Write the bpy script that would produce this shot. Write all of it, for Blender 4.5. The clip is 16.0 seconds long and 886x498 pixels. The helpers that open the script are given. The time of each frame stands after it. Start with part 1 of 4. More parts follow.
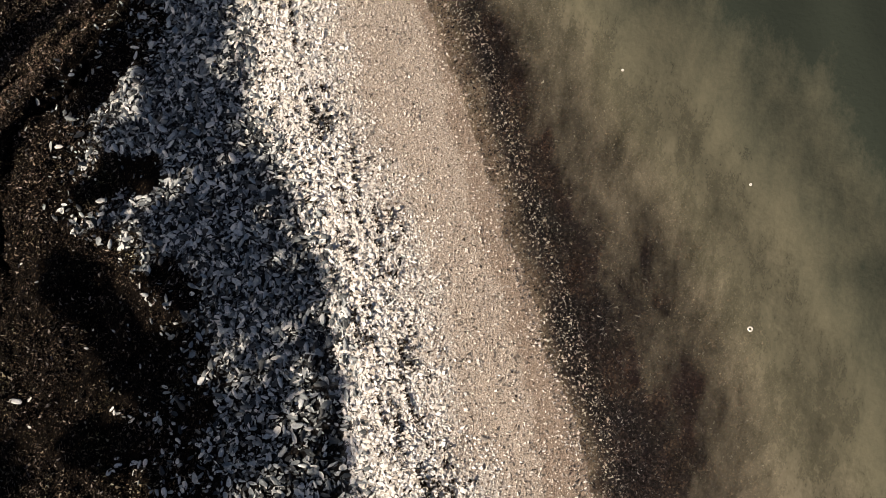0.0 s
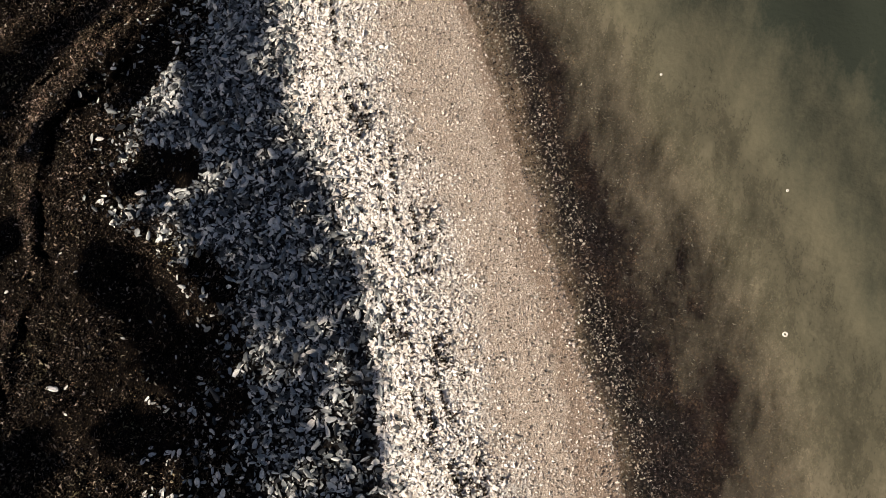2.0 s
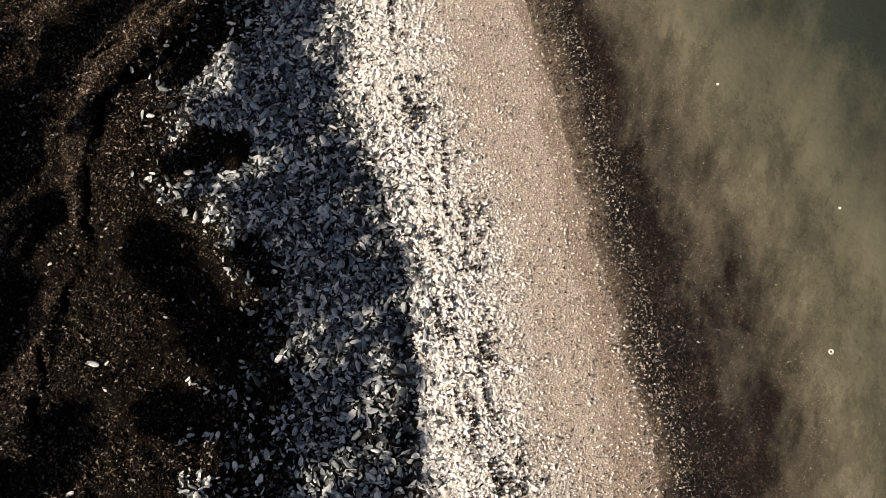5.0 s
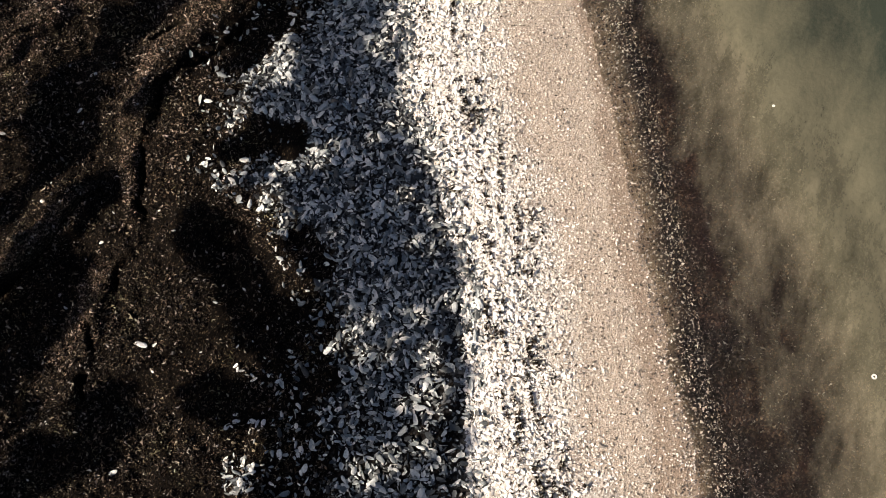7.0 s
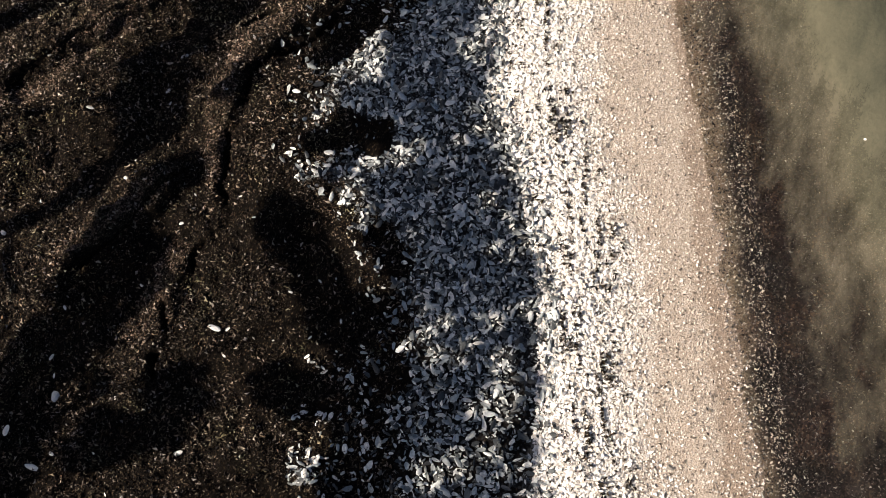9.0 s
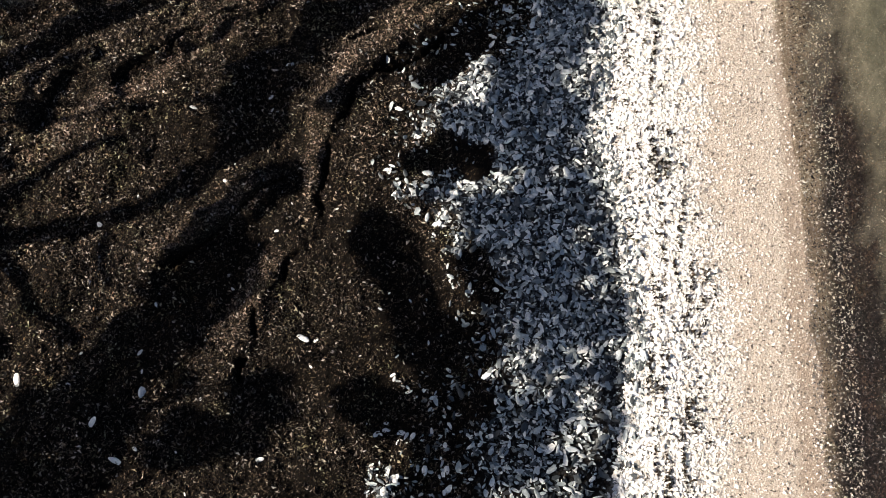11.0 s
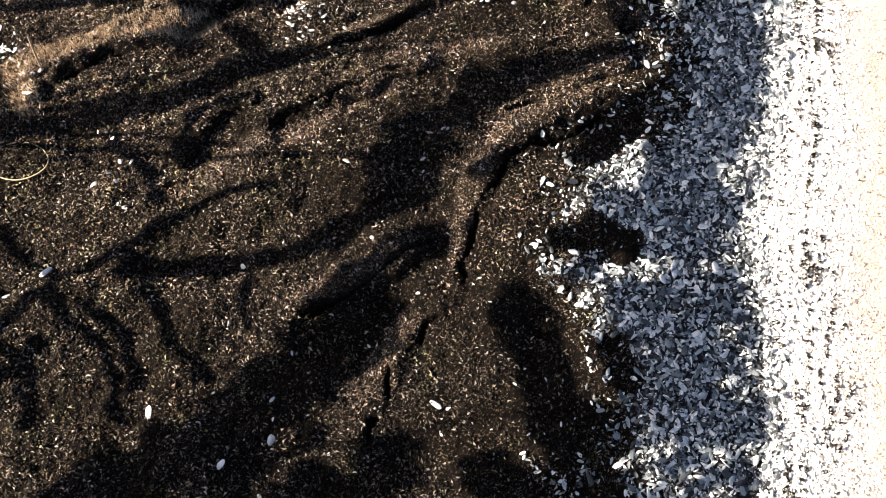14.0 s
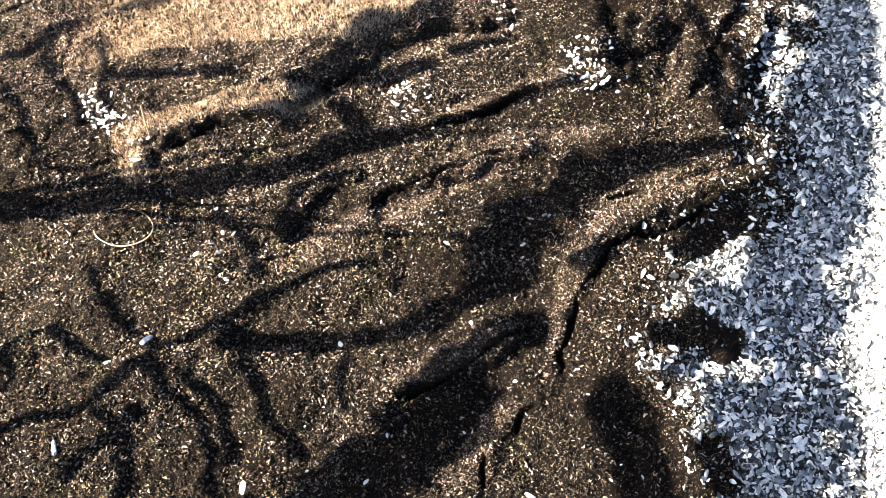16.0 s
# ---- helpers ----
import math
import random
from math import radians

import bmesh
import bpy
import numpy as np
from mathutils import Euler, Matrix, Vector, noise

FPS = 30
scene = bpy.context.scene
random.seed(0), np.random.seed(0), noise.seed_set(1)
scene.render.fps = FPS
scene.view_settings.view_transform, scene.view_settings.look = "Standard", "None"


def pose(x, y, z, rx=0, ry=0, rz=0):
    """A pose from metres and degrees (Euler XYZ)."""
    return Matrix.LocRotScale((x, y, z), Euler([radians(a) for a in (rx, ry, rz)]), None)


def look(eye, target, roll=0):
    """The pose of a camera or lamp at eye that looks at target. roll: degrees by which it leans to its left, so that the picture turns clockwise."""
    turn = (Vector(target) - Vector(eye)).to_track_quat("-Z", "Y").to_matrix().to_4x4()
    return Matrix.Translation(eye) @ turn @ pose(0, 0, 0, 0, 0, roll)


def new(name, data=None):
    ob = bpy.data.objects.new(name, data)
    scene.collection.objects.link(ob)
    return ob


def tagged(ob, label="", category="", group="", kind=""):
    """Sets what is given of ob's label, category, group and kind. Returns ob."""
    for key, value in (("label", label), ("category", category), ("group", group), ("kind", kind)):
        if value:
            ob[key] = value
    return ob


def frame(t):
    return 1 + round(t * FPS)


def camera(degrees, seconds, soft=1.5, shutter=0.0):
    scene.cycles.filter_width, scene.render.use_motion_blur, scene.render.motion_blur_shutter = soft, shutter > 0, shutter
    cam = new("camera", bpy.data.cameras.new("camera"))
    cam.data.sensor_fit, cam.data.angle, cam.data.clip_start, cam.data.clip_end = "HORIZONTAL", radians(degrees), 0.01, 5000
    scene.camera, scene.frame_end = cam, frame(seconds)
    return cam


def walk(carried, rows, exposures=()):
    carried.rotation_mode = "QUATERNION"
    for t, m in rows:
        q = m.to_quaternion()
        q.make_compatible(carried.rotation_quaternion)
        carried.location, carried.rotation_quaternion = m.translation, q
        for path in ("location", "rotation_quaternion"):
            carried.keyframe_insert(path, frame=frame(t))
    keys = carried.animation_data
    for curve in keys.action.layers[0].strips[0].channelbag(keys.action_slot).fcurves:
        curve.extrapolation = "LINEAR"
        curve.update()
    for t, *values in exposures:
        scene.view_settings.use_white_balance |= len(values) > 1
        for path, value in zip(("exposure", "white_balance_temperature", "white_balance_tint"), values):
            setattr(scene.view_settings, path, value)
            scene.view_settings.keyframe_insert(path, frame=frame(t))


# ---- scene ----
cam = camera(45.0, 16.0, soft=0.88)
PATH = [
    (0, (0.725, 0.24, 6.335), (0.385, 0.808, 4.448), -20.5),
    (0.5, (0.689, 0.218, 6.34), (0.352, 0.783, 4.452), -20.1),
    (1, (0.646, 0.18, 6.363), (0.303, 0.755, 4.479), -19.8),
    (1.5, (0.608, 0.139, 6.371), (0.25, 0.716, 4.49), -20.4),
    (2, (0.621, 0.129, 6.362), (0.249, 0.71, 4.484), -20.8),
    (2.5, (0.597, 0.102, 6.364), (0.226, 0.684, 4.487), -20.2),
    (3, (0.536, 0.083, 6.369), (0.169, 0.665, 4.491), -19.6),
    (5.3, (0.229, 0.085, 6.416), (-0.127, 0.649, 4.531), -16.5),
    (5.5, (0.182, 0.06, 6.437), (-0.168, 0.627, 4.551), -15.5),
    (6, (0.092, 0.017, 6.465), (-0.251, 0.586, 4.578), -14.3),
    (6.5, (-0.038, -0.012, 6.492), (-0.377, 0.559, 4.605), -12.9),
    (7, (-0.125, -0.039, 6.505), (-0.455, 0.53, 4.616), -11.6),
    (7.5, (-0.16, -0.05, 6.492), (-0.507, 0.512, 4.604), -12.4),
    (8, (-0.219, -0.104, 6.502), (-0.581, 0.46, 4.618), -12.4),
    (8.5, (-0.277, -0.172, 6.51), (-0.656, 0.404, 4.633), -12.1),
    (8.7, (-0.341, -0.172, 6.498), (-0.718, 0.398, 4.618), -11.4),
    (10.8, (-0.892, -0.243, 6.613), (-1.289, 0.302, 4.73), -8.1),
    (11, (-0.939, -0.253, 6.625), (-1.348, 0.295, 4.746), -8.3),
    (11.5, (-1.058, -0.307, 6.642), (-1.484, 0.251, 4.769), -7.5),
    (12, (-1.141, -0.341, 6.649), (-1.586, 0.211, 4.779), -8.1),
    (12.5, (-1.239, -0.361, 6.65), (-1.702, 0.192, 4.785), -8.3),
    (13, (-1.395, -0.382, 6.672), (-1.867, 0.17, 4.809), -7.4),
    (13.5, (-1.466, -0.378, 6.686), (-1.966, 0.175, 4.83), -8.1),
    (14, (-1.55, -0.415, 6.712), (-2.08, 0.146, 4.866), -8.1),
    (14.5, (-1.672, -0.431, 6.755), (-2.231, 0.132, 4.919), -8.4),
    (15, (-1.823, -0.428, 6.804), (-2.404, 0.132, 4.973), -8.8),
    (15.5, (-1.967, -0.451, 6.845), (-2.569, 0.122, 5.026), -8.3),
    (16, (-2.044, -0.446, 6.875), (-2.672, 0.127, 5.065), -9.2),
]
EXPOSURES = [(0.0, 0.68, 6400, 11), (3.0, 0.68, 6400, 11), (5.5, 0.79, 6350, 11), (6.5, 0.95, 6350, 11), (7.2, 1.1, 6300, 11), (8.5, 1.12, 6250, 11), (11.0, 1.43, 5950, 7.5), (12.5, 1.95, 5900, 8),
             (14.0, 2.25, 6050, 10), (15.0, 2.72, 6200, 10), (16.0, 3.28, 6000, 9)]
walk(cam, [(t, look(eye, target, roll)) for t, eye, target, roll in PATH], EXPOSURES)

# ---- sky and sun ----
SUN_XY = (0.76, 0.65)          # the way the sunlight travels over the ground
SUN_EL = radians(34.0)
COT = 1.0 / math.tan(SUN_EL)
world = bpy.data.worlds.new("sky")
scene.world = world
world.use_nodes = True
wn = world.node_tree.nodes
sky = wn.new("ShaderNodeTexSky")
sky.sky_type = "NISHITA"
sky.sun_disc = False
sky.air_density, sky.dust_density = 0.6, 2.0
sky.sun_elevation = SUN_EL
sky.sun_rotation = math.atan2(-SUN_XY[0], -SUN_XY[1])
wn["Background"].inputs["Strength"].default_value = 0.037
world.node_tree.links.new(sky.outputs[0], wn["Background"].inputs["Color"])
sun_data = bpy.data.lights.new("sun", "SUN")
sun_data.energy, sun_data.angle, sun_data.color = 5.0, radians(0.45), (1.0, 0.86, 0.7)
sun = new("sun", sun_data)
sun.matrix_world = look((-20 * SUN_XY[0], -20 * SUN_XY[1], 20 * math.tan(SUN_EL)), (0, 0, 0))

# ---- materials ----
class Nodes:
    """A short way to write a node material."""

    def __init__(self, name):
        self.material = bpy.data.materials.new(name)
        self.material.use_nodes = True
        self.tree = self.material.node_tree
        self.shader = self.tree.nodes["Principled BSDF"]
        self.out = self.tree.nodes["Material Output"]

    def put(self, socket, value):
        if isinstance(value, bpy.types.NodeSocket):
            self.tree.links.new(value, socket)
        elif isinstance(value, (tuple, list)) and len(value) == 3 and socket.type == "RGBA":
            socket.default_value = (*value, 1)
        else:
            socket.default_value = value

    def node(self, kind, props=None, **inputs):
        n = self.tree.nodes.new(kind)
        for key, value in (props or {}).items():
            if key == "blend_type":
                n.blend_type = value
            elif key == "data_type":
                n.data_type = value
            elif key == "operation":
                n.operation = value
            elif key == "attribute_name":
                n.attribute_name = value
            elif key == "feature":
                n.feature = value
        for key, value in inputs.items():
            self.put(n.inputs[key.replace("_", " ")], value)
        return n

    def place(self, scale=(1, 1, 1), turn=0.0, of="Object"):
        c = self.node("ShaderNodeTexCoord")
        m = self.node("ShaderNodeMapping")
        self.tree.links.new(c.outputs[of], m.inputs["Vector"])
        m.inputs["Scale"].default_value = scale
        m.inputs["Rotation"].default_value = (0, 0, radians(turn))
        return m.outputs[0]

    def noise(self, scale, detail=5.0, rough=0.6, at=None):
        n = self.node("ShaderNodeTexNoise", Scale=scale, Detail=detail, Roughness=rough)
        if at is not None:
            self.put(n.inputs["Vector"], at)
        return n.outputs["Fac"]

    def cells(self, scale, at=None):
        n = self.node("ShaderNodeTexVoronoi", Scale=scale)
        if at is not None:
            self.put(n.inputs["Vector"], at)
        return n

    def ramp(self, fac, *stops):
        n = self.node("ShaderNodeValToRGB", Fac=fac)
        e = n.color_ramp.elements
        while len(e) < len(stops):
            e.new(0.5)
        for slot, (p, c) in zip(e, stops):
            slot.position, slot.color = p, (*c, 1) if isinstance(c, tuple) else (c, c, c, 1)
        return n.outputs["Color"]

    def mix(self, fac, a, b, blend="MIX"):
        n = self.tree.nodes.new("ShaderNodeMix")
        n.data_type, n.blend_type = "RGBA", blend
        self.put(n.inputs[0], fac)
        self.put(n.inputs[6], a)
        self.put(n.inputs[7], b)
        return n.outputs[2]

    def maths(self, op, a, b=0.0, clamp=False):
        n = self.tree.nodes.new("ShaderNodeMath")
        n.operation, n.use_clamp = op, clamp
        self.put(n.inputs[0], a)
        self.put(n.inputs[1], b)
        return n.outputs[0]

    def attribute(self, name):
        return self.node("ShaderNodeAttribute", {"attribute_name": name}).outputs["Fac"]

    def bump(self, height, strength, distance):
        return self.node("ShaderNodeBump", Height=height, Strength=strength, Distance=distance).outputs[0]

    def shore_tone(self, colour, low, high=1.0):
        """A brightness gradient put into the peat colour: darker towards the shore."""
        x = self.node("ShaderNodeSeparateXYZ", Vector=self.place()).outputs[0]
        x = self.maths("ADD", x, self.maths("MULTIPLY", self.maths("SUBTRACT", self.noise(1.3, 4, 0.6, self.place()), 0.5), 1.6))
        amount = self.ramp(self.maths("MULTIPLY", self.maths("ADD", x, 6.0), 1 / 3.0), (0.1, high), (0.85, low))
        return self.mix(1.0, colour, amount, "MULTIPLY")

    def done(self, colour, rough, normal=None, **more):
        self.put(self.shader.inputs["Base Color"], colour)
        self.put(self.shader.inputs["Roughness"], rough)
        if normal is not None:
            self.put(self.shader.inputs["Normal"], normal)
        for key, value in more.items():
            self.put(self.shader.inputs[key.replace("_", " ")], value)
        return self.material


def ground_material():
    m = Nodes("peat_and_sand")
    at = m.place()
    fine, mid, wide = m.noise(160, 6, 0.7, at), m.noise(28, 6, 0.65, at), m.noise(2.2, 4, 0.6, at)
    fibre = m.noise(90, 4, 0.7, m.place((1, 0.25, 1), 38))
    peat = m.ramp(fibre, (0.35, (0.002, 0.0015, 0.001)), (0.58, (0.009, 0.0065, 0.004)), (0.8, (0.035, 0.025, 0.014)))
    peat = m.mix(m.ramp(mid, (0.4, 0.0), (0.7, 0.8)), peat, (0.004, 0.003, 0.002))
    speck = m.cells(95, m.place((1, 0.55, 1), 38))
    bits = m.ramp(speck.outputs["Color"], (0.45, (0.003, 0.002, 0.0015)), (0.7, (0.022, 0.016, 0.009)), (0.9, (0.09, 0.066, 0.04)))
    bits = m.mix(m.ramp(speck.outputs["Distance"], (0.3, 0.0), (0.55, 1.0)), bits, (0.003, 0.002, 0.0015))
    peat = m.mix(1.0, m.shore_tone(m.mix(0.75, peat, bits), 0.75, 0.95), (1.35, 1.31, 1.36), "MULTIPLY")
    blades = m.cells(120, m.place((1, 0.4, 1), 20))
    straw = m.ramp(blades.outputs["Color"], (0.15, (0.03, 0.022, 0.013)), (0.45, (0.13, 0.1, 0.06)), (0.7, (0.34, 0.265, 0.165)), (0.92, (0.6, 0.49, 0.33)))
    straw = m.mix(m.ramp(blades.outputs["Distance"], (0.3, 0.0), (0.55, 0.9)), straw, (0.012, 0.009, 0.006))
    sand = m.ramp(fine, (0.25, (0.38, 0.305, 0.24)), (0.5, (0.53, 0.455, 0.372)), (0.75, (0.66, 0.59, 0.5)))
    sand = m.mix(m.ramp(wide, (0.35, 0.0), (0.7, 0.35)), sand, (0.38, 0.3, 0.23))
    flecks = m.ramp(m.cells(150, at).outputs["Color"], (0.1, (0.14, 0.1, 0.07)), (0.3, (0.4, 0.32, 0.25)), (0.7, (0.52, 0.43, 0.35)), (0.92, (0.78, 0.71, 0.63)))
    sand = m.mix(0.55, sand, flecks)
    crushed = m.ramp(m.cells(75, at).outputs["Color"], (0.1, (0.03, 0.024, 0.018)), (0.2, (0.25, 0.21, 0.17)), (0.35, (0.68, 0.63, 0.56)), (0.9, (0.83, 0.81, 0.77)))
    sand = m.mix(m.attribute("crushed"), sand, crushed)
    # shell gravel bed; its darkness paints in the wave's shade at the waterline
    bed = m.ramp(m.cells(85, at).outputs["Color"], (0.3, (0.02, 0.0155, 0.0175)), (0.65, (0.055, 0.044, 0.046)), (0.87, (0.13, 0.108, 0.1)), (0.96, (0.34, 0.31, 0.29)))
    bed = m.mix(m.ramp(m.noise(5.0, 4, 0.6, at), (0.46, 0.0), (0.64, 0.75)), bed, m.mix(1.0, bed, (2.6, 2.3, 1.9), "MULTIPLY"))
    hash_at = m.mix(0.012, at, m.node("ShaderNodeTexNoise", Scale=30.0).outputs["Color"])
    hash_cells = m.cells(46, hash_at)
    # belt floor, near-black to put the shade between shells into the colour
    shaded_grit = m.ramp(hash_cells.outputs["Color"], (0.1, (0.015, 0.015, 0.016)), (0.5, (0.05, 0.05, 0.054)), (0.9, (0.22, 0.22, 0.22)))
    shaded_grit = m.mix(m.ramp(hash_cells.outputs["Distance"], (0.35, 0.0), (0.6, 0.95)), shaded_grit, (0.015, 0.014, 0.013))
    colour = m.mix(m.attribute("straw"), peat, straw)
    colour = m.mix(m.attribute("belt"), colour, shaded_grit)
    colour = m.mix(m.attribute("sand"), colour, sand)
    colour = m.mix(m.attribute("bed"), colour, bed)
    wet = m.attribute("wet")
    colour = m.mix(m.maths("MULTIPLY", wet, 0.8), colour, m.mix(1.0, colour, (0.6, 0.53, 0.47), "MULTIPLY"))
    rough = m.maths("SUBTRACT", 0.92, m.maths("MULTIPLY", wet, 0.55))
    height = m.mix(0.5, fine, fibre)
    return m.done(colour, rough, m.bump(height, 1.0, 0.02), Specular_IOR_Level=m.maths("ADD", 0.06, m.maths("MULTIPLY", m.attribute("sand"), 0.3)))


def shell_material(name, pale, dull, dark=(0.1, 0.095, 0.09), white=(0.72, 0.69, 0.65), warm=(0.8, 0.72, 0.62), spread=0.0, stained=0.65):
    m = Nodes(name)
    at = m.place()
    which = m.node("ShaderNodeNewGeometry").outputs["Random Per Island"]
    base = m.ramp(which, (0.0, dark), (0.1 + spread, dull), (0.42 + spread, pale), (0.8, white), (1.0, warm))
    stain = m.noise(70, 5, 0.65, at)
    colour = m.mix(m.ramp(stain, (0.42, 0.0), (0.7, stained)), base, m.mix(1.0, base, (0.5, 0.45, 0.4), "MULTIPLY"))
    return m.done(colour, m.ramp(stain, (0.3, 0.35), (0.7, 0.65)), m.bump(m.noise(220, 3, 0.6, at), 0.4, 0.004))


def single_shell_material(name, pale, dark):
    m = Nodes(name)
    at = m.place()
    which = m.node("ShaderNodeObjectInfo").outputs["Random"]
    base = m.ramp(which, (0.0, dark), (0.5, pale), (1.0, (0.8, 0.76, 0.7)))
    stain = m.noise(60, 5, 0.65, at)
    colour = m.mix(m.ramp(stain, (0.45, 0.0), (0.7, 0.6)), base, m.mix(1.0, base, (0.5, 0.45, 0.38), "MULTIPLY"))
    return m.done(colour, m.ramp(stain, (0.3, 0.3), (0.7, 0.6)), m.bump(m.noise(150, 3, 0.6, at), 0.4, 0.004))


def litter_material(name, *stops, patchy=1.0):
    m = Nodes(name)
    at = m.place()
    which = m.node("ShaderNodeNewGeometry").outputs["Random Per Island"]
    base = m.mix(1.0, m.ramp(which, *stops), (1.0, 1.0, 1.09), "MULTIPLY")
    patch = m.noise(2.6, 4, 0.6, at)
    base = m.mix(patchy, base, m.ramp(patch, (0.36, (0.42, 0.4, 0.38)), (0.5, (0.95, 0.95, 0.95)), (0.66, (1.5, 1.42, 1.35))), "MULTIPLY")
    moss = m.ramp(m.noise(3.4, 4, 0.6, m.place((1, 1, 1), 70)), (0.52, 0.0), (0.66, 0.8 * patchy))
    base = m.mix(moss, base, m.mix(1.0, base, (0.92, 1.03, 0.76), "MULTIPLY"))
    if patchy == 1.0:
        base = m.shore_tone(base, 0.85, 1.15)
    grain = m.noise(90, 3, 0.6, at)
    return m.done(m.mix(m.ramp(grain, (0.4, 0.0), (0.75, 0.5)), base, m.mix(1.0, base, (0.5, 0.45, 0.4), "MULTIPLY")), 0.8, None, Specular_IOR_Level=0.12)


def water_material():
    m = Nodes("sea_water")
    at = m.place()
    drift = m.place((1, 0.45, 1), 26)
    cloud = m.mix(0.6, m.noise(1.4, 3, 0.55, drift), m.noise(7.0, 4, 0.62, drift))
    cloud = m.mix(0.25, cloud, m.noise(55.0, 4, 0.8, m.place((1, 0.6, 1), 60)))
    cloud = m.ramp(cloud, (0.3, 0.2), (0.7, 0.8))
    deep = m.maths("ADD", m.maths("MULTIPLY", m.attribute("depth"), 0.5), m.maths("MULTIPLY", m.maths("SUBTRACT", 0.5, cloud), 0.55))
    silt = m.ramp(deep, (0.1, (0.26, 0.223, 0.157)), (0.4, (0.135, 0.125, 0.083)), (0.8, (0.03, 0.036, 0.027)))
    m.done(silt, 0.12, None, IOR=1.33, Specular_IOR_Level=0.5)
    clear = m.node("ShaderNodeBsdfPrincipled", Base_Color=(0.9, 0.88, 0.8), Roughness=0.04, IOR=1.33, Transmission_Weight=1.0)
    ripple = m.bump(m.mix(0.5, m.noise(9, 3, 0.5, at), m.noise(30, 3, 0.5, at)), 0.35, 0.02)
    m.put(clear.inputs["Normal"], ripple)
    m.put(m.shader.inputs["Normal"], ripple)
    depth = m.attribute("depth")
    thick = m.maths("ADD", depth, m.maths("MULTIPLY", m.maths("SUBTRACT", cloud, 0.5), 1.0))
    blend = m.node("ShaderNodeMixShader", Fac=m.ramp(thick, (0.28, 0.0), (1.12, 0.95)))
    m.tree.links.new(clear.outputs[0], blend.inputs[1])
    m.tree.links.new(m.shader.outputs[0], blend.inputs[2])
    m.tree.links.new(blend.outputs[0], m.out.inputs["Surface"])
    return m.material


def bark_material():
    m = Nodes("grey_bark")
    grain = m.noise(30, 6, 0.7, m.place((1, 1, 0.2)))
    return m.done(m.ramp(grain, (0.3, (0.06, 0.05, 0.04)), (0.7, (0.24, 0.2, 0.16))), 0.9, m.bump(grain, 0.8, 0.02))


def leaf_material():
    m = Nodes("leaves")
    which = m.node("ShaderNodeNewGeometry").outputs["Random Per Island"]
    return m.done(m.ramp(which, (0.0, (0.035, 0.05, 0.015)), (0.6, (0.06, 0.085, 0.025)), (1.0, (0.11, 0.1, 0.04))), 0.55)


def plain_wood_material():
    m = Nodes("dry_reed")
    grain = m.noise(60, 5, 0.6, m.place((1, 1, 0.15)))
    return m.done(m.ramp(grain, (0.3, (0.23, 0.165, 0.09)), (0.7, (0.43, 0.33, 0.2))), 0.7, m.bump(grain, 0.4, 0.005))


GROUND = ground_material()
# shell colour in two tones: greyed as in shade, whitened as in sun
SHADE_SHELL = shell_material("shaded_shell_hash", (0.32, 0.348, 0.348), (0.07, 0.077, 0.078), (0.012, 0.012, 0.012), (0.66, 0.68, 0.665), (0.78, 0.75, 0.69), 0.16)
SUNLIT_CHIPS = shell_material("shell_chips", (0.83, 0.79, 0.735), (0.66, 0.59, 0.5), (0.05, 0.045, 0.04), (0.88, 0.85, 0.81), (0.86, 0.79, 0.71), stained=0.25)
SAND_CHIPS = shell_material("sand_chips", (0.63, 0.55, 0.47), (0.2, 0.155, 0.115), (0.03, 0.024, 0.02), (0.76, 0.69, 0.61), (0.84, 0.81, 0.76), 0.08)
DARK_CHIPS = shell_material("wave_shaded_wet_chips", (0.055, 0.047, 0.047), (0.02, 0.017, 0.018), (0.01, 0.009, 0.01), (0.2, 0.175, 0.165), (0.66, 0.63, 0.6))
SINGLE = single_shell_material("oyster_shell", (0.72, 0.71, 0.69), (0.45, 0.45, 0.46))
LITTER = litter_material("grass_litter", (0.0, (0.004, 0.003, 0.0023)), (0.3, (0.014, 0.0105, 0.007)), (0.48, (0.04, 0.03, 0.02)), (0.68, (0.1, 0.073, 0.049)), (0.76, (0.09, 0.08, 0.049)), (0.88, (0.28, 0.222, 0.155)), (1.0, (0.5, 0.44, 0.365)))
GOLD = litter_material("golden_straw", (0.0, (0.02, 0.014, 0.009)), (0.45, (0.12, 0.083, 0.055)), (0.85, (0.29, 0.212, 0.148)), (1.0, (0.52, 0.43, 0.33)), patchy=0.5)
PEAT_BIT = litter_material("weed_scraps", (0.0, (0.008, 0.006, 0.004)), (0.7, (0.03, 0.022, 0.014)), (1.0, (0.08, 0.055, 0.03)))
LEAF_BIT = litter_material("leaf_litter", (0.0, (0.02, 0.015, 0.01)), (0.4, (0.07, 0.055, 0.033)), (0.6, (0.13, 0.08, 0.045)), (0.8, (0.085, 0.088, 0.045)), (1.0, (0.26, 0.22, 0.16)))
STRAW = litter_material("dry_straw", (0.0, (0.22, 0.158, 0.088)), (0.5, (0.52, 0.395, 0.24)), (1.0, (0.74, 0.61, 0.42)), patchy=0.25)
WATER, BARK, LEAF, REED = water_material(), bark_material(), leaf_material(), plain_wood_material()

# ---- the plan: lines along the shore, x as a function of y ----
rng = np.random.default_rng(7)


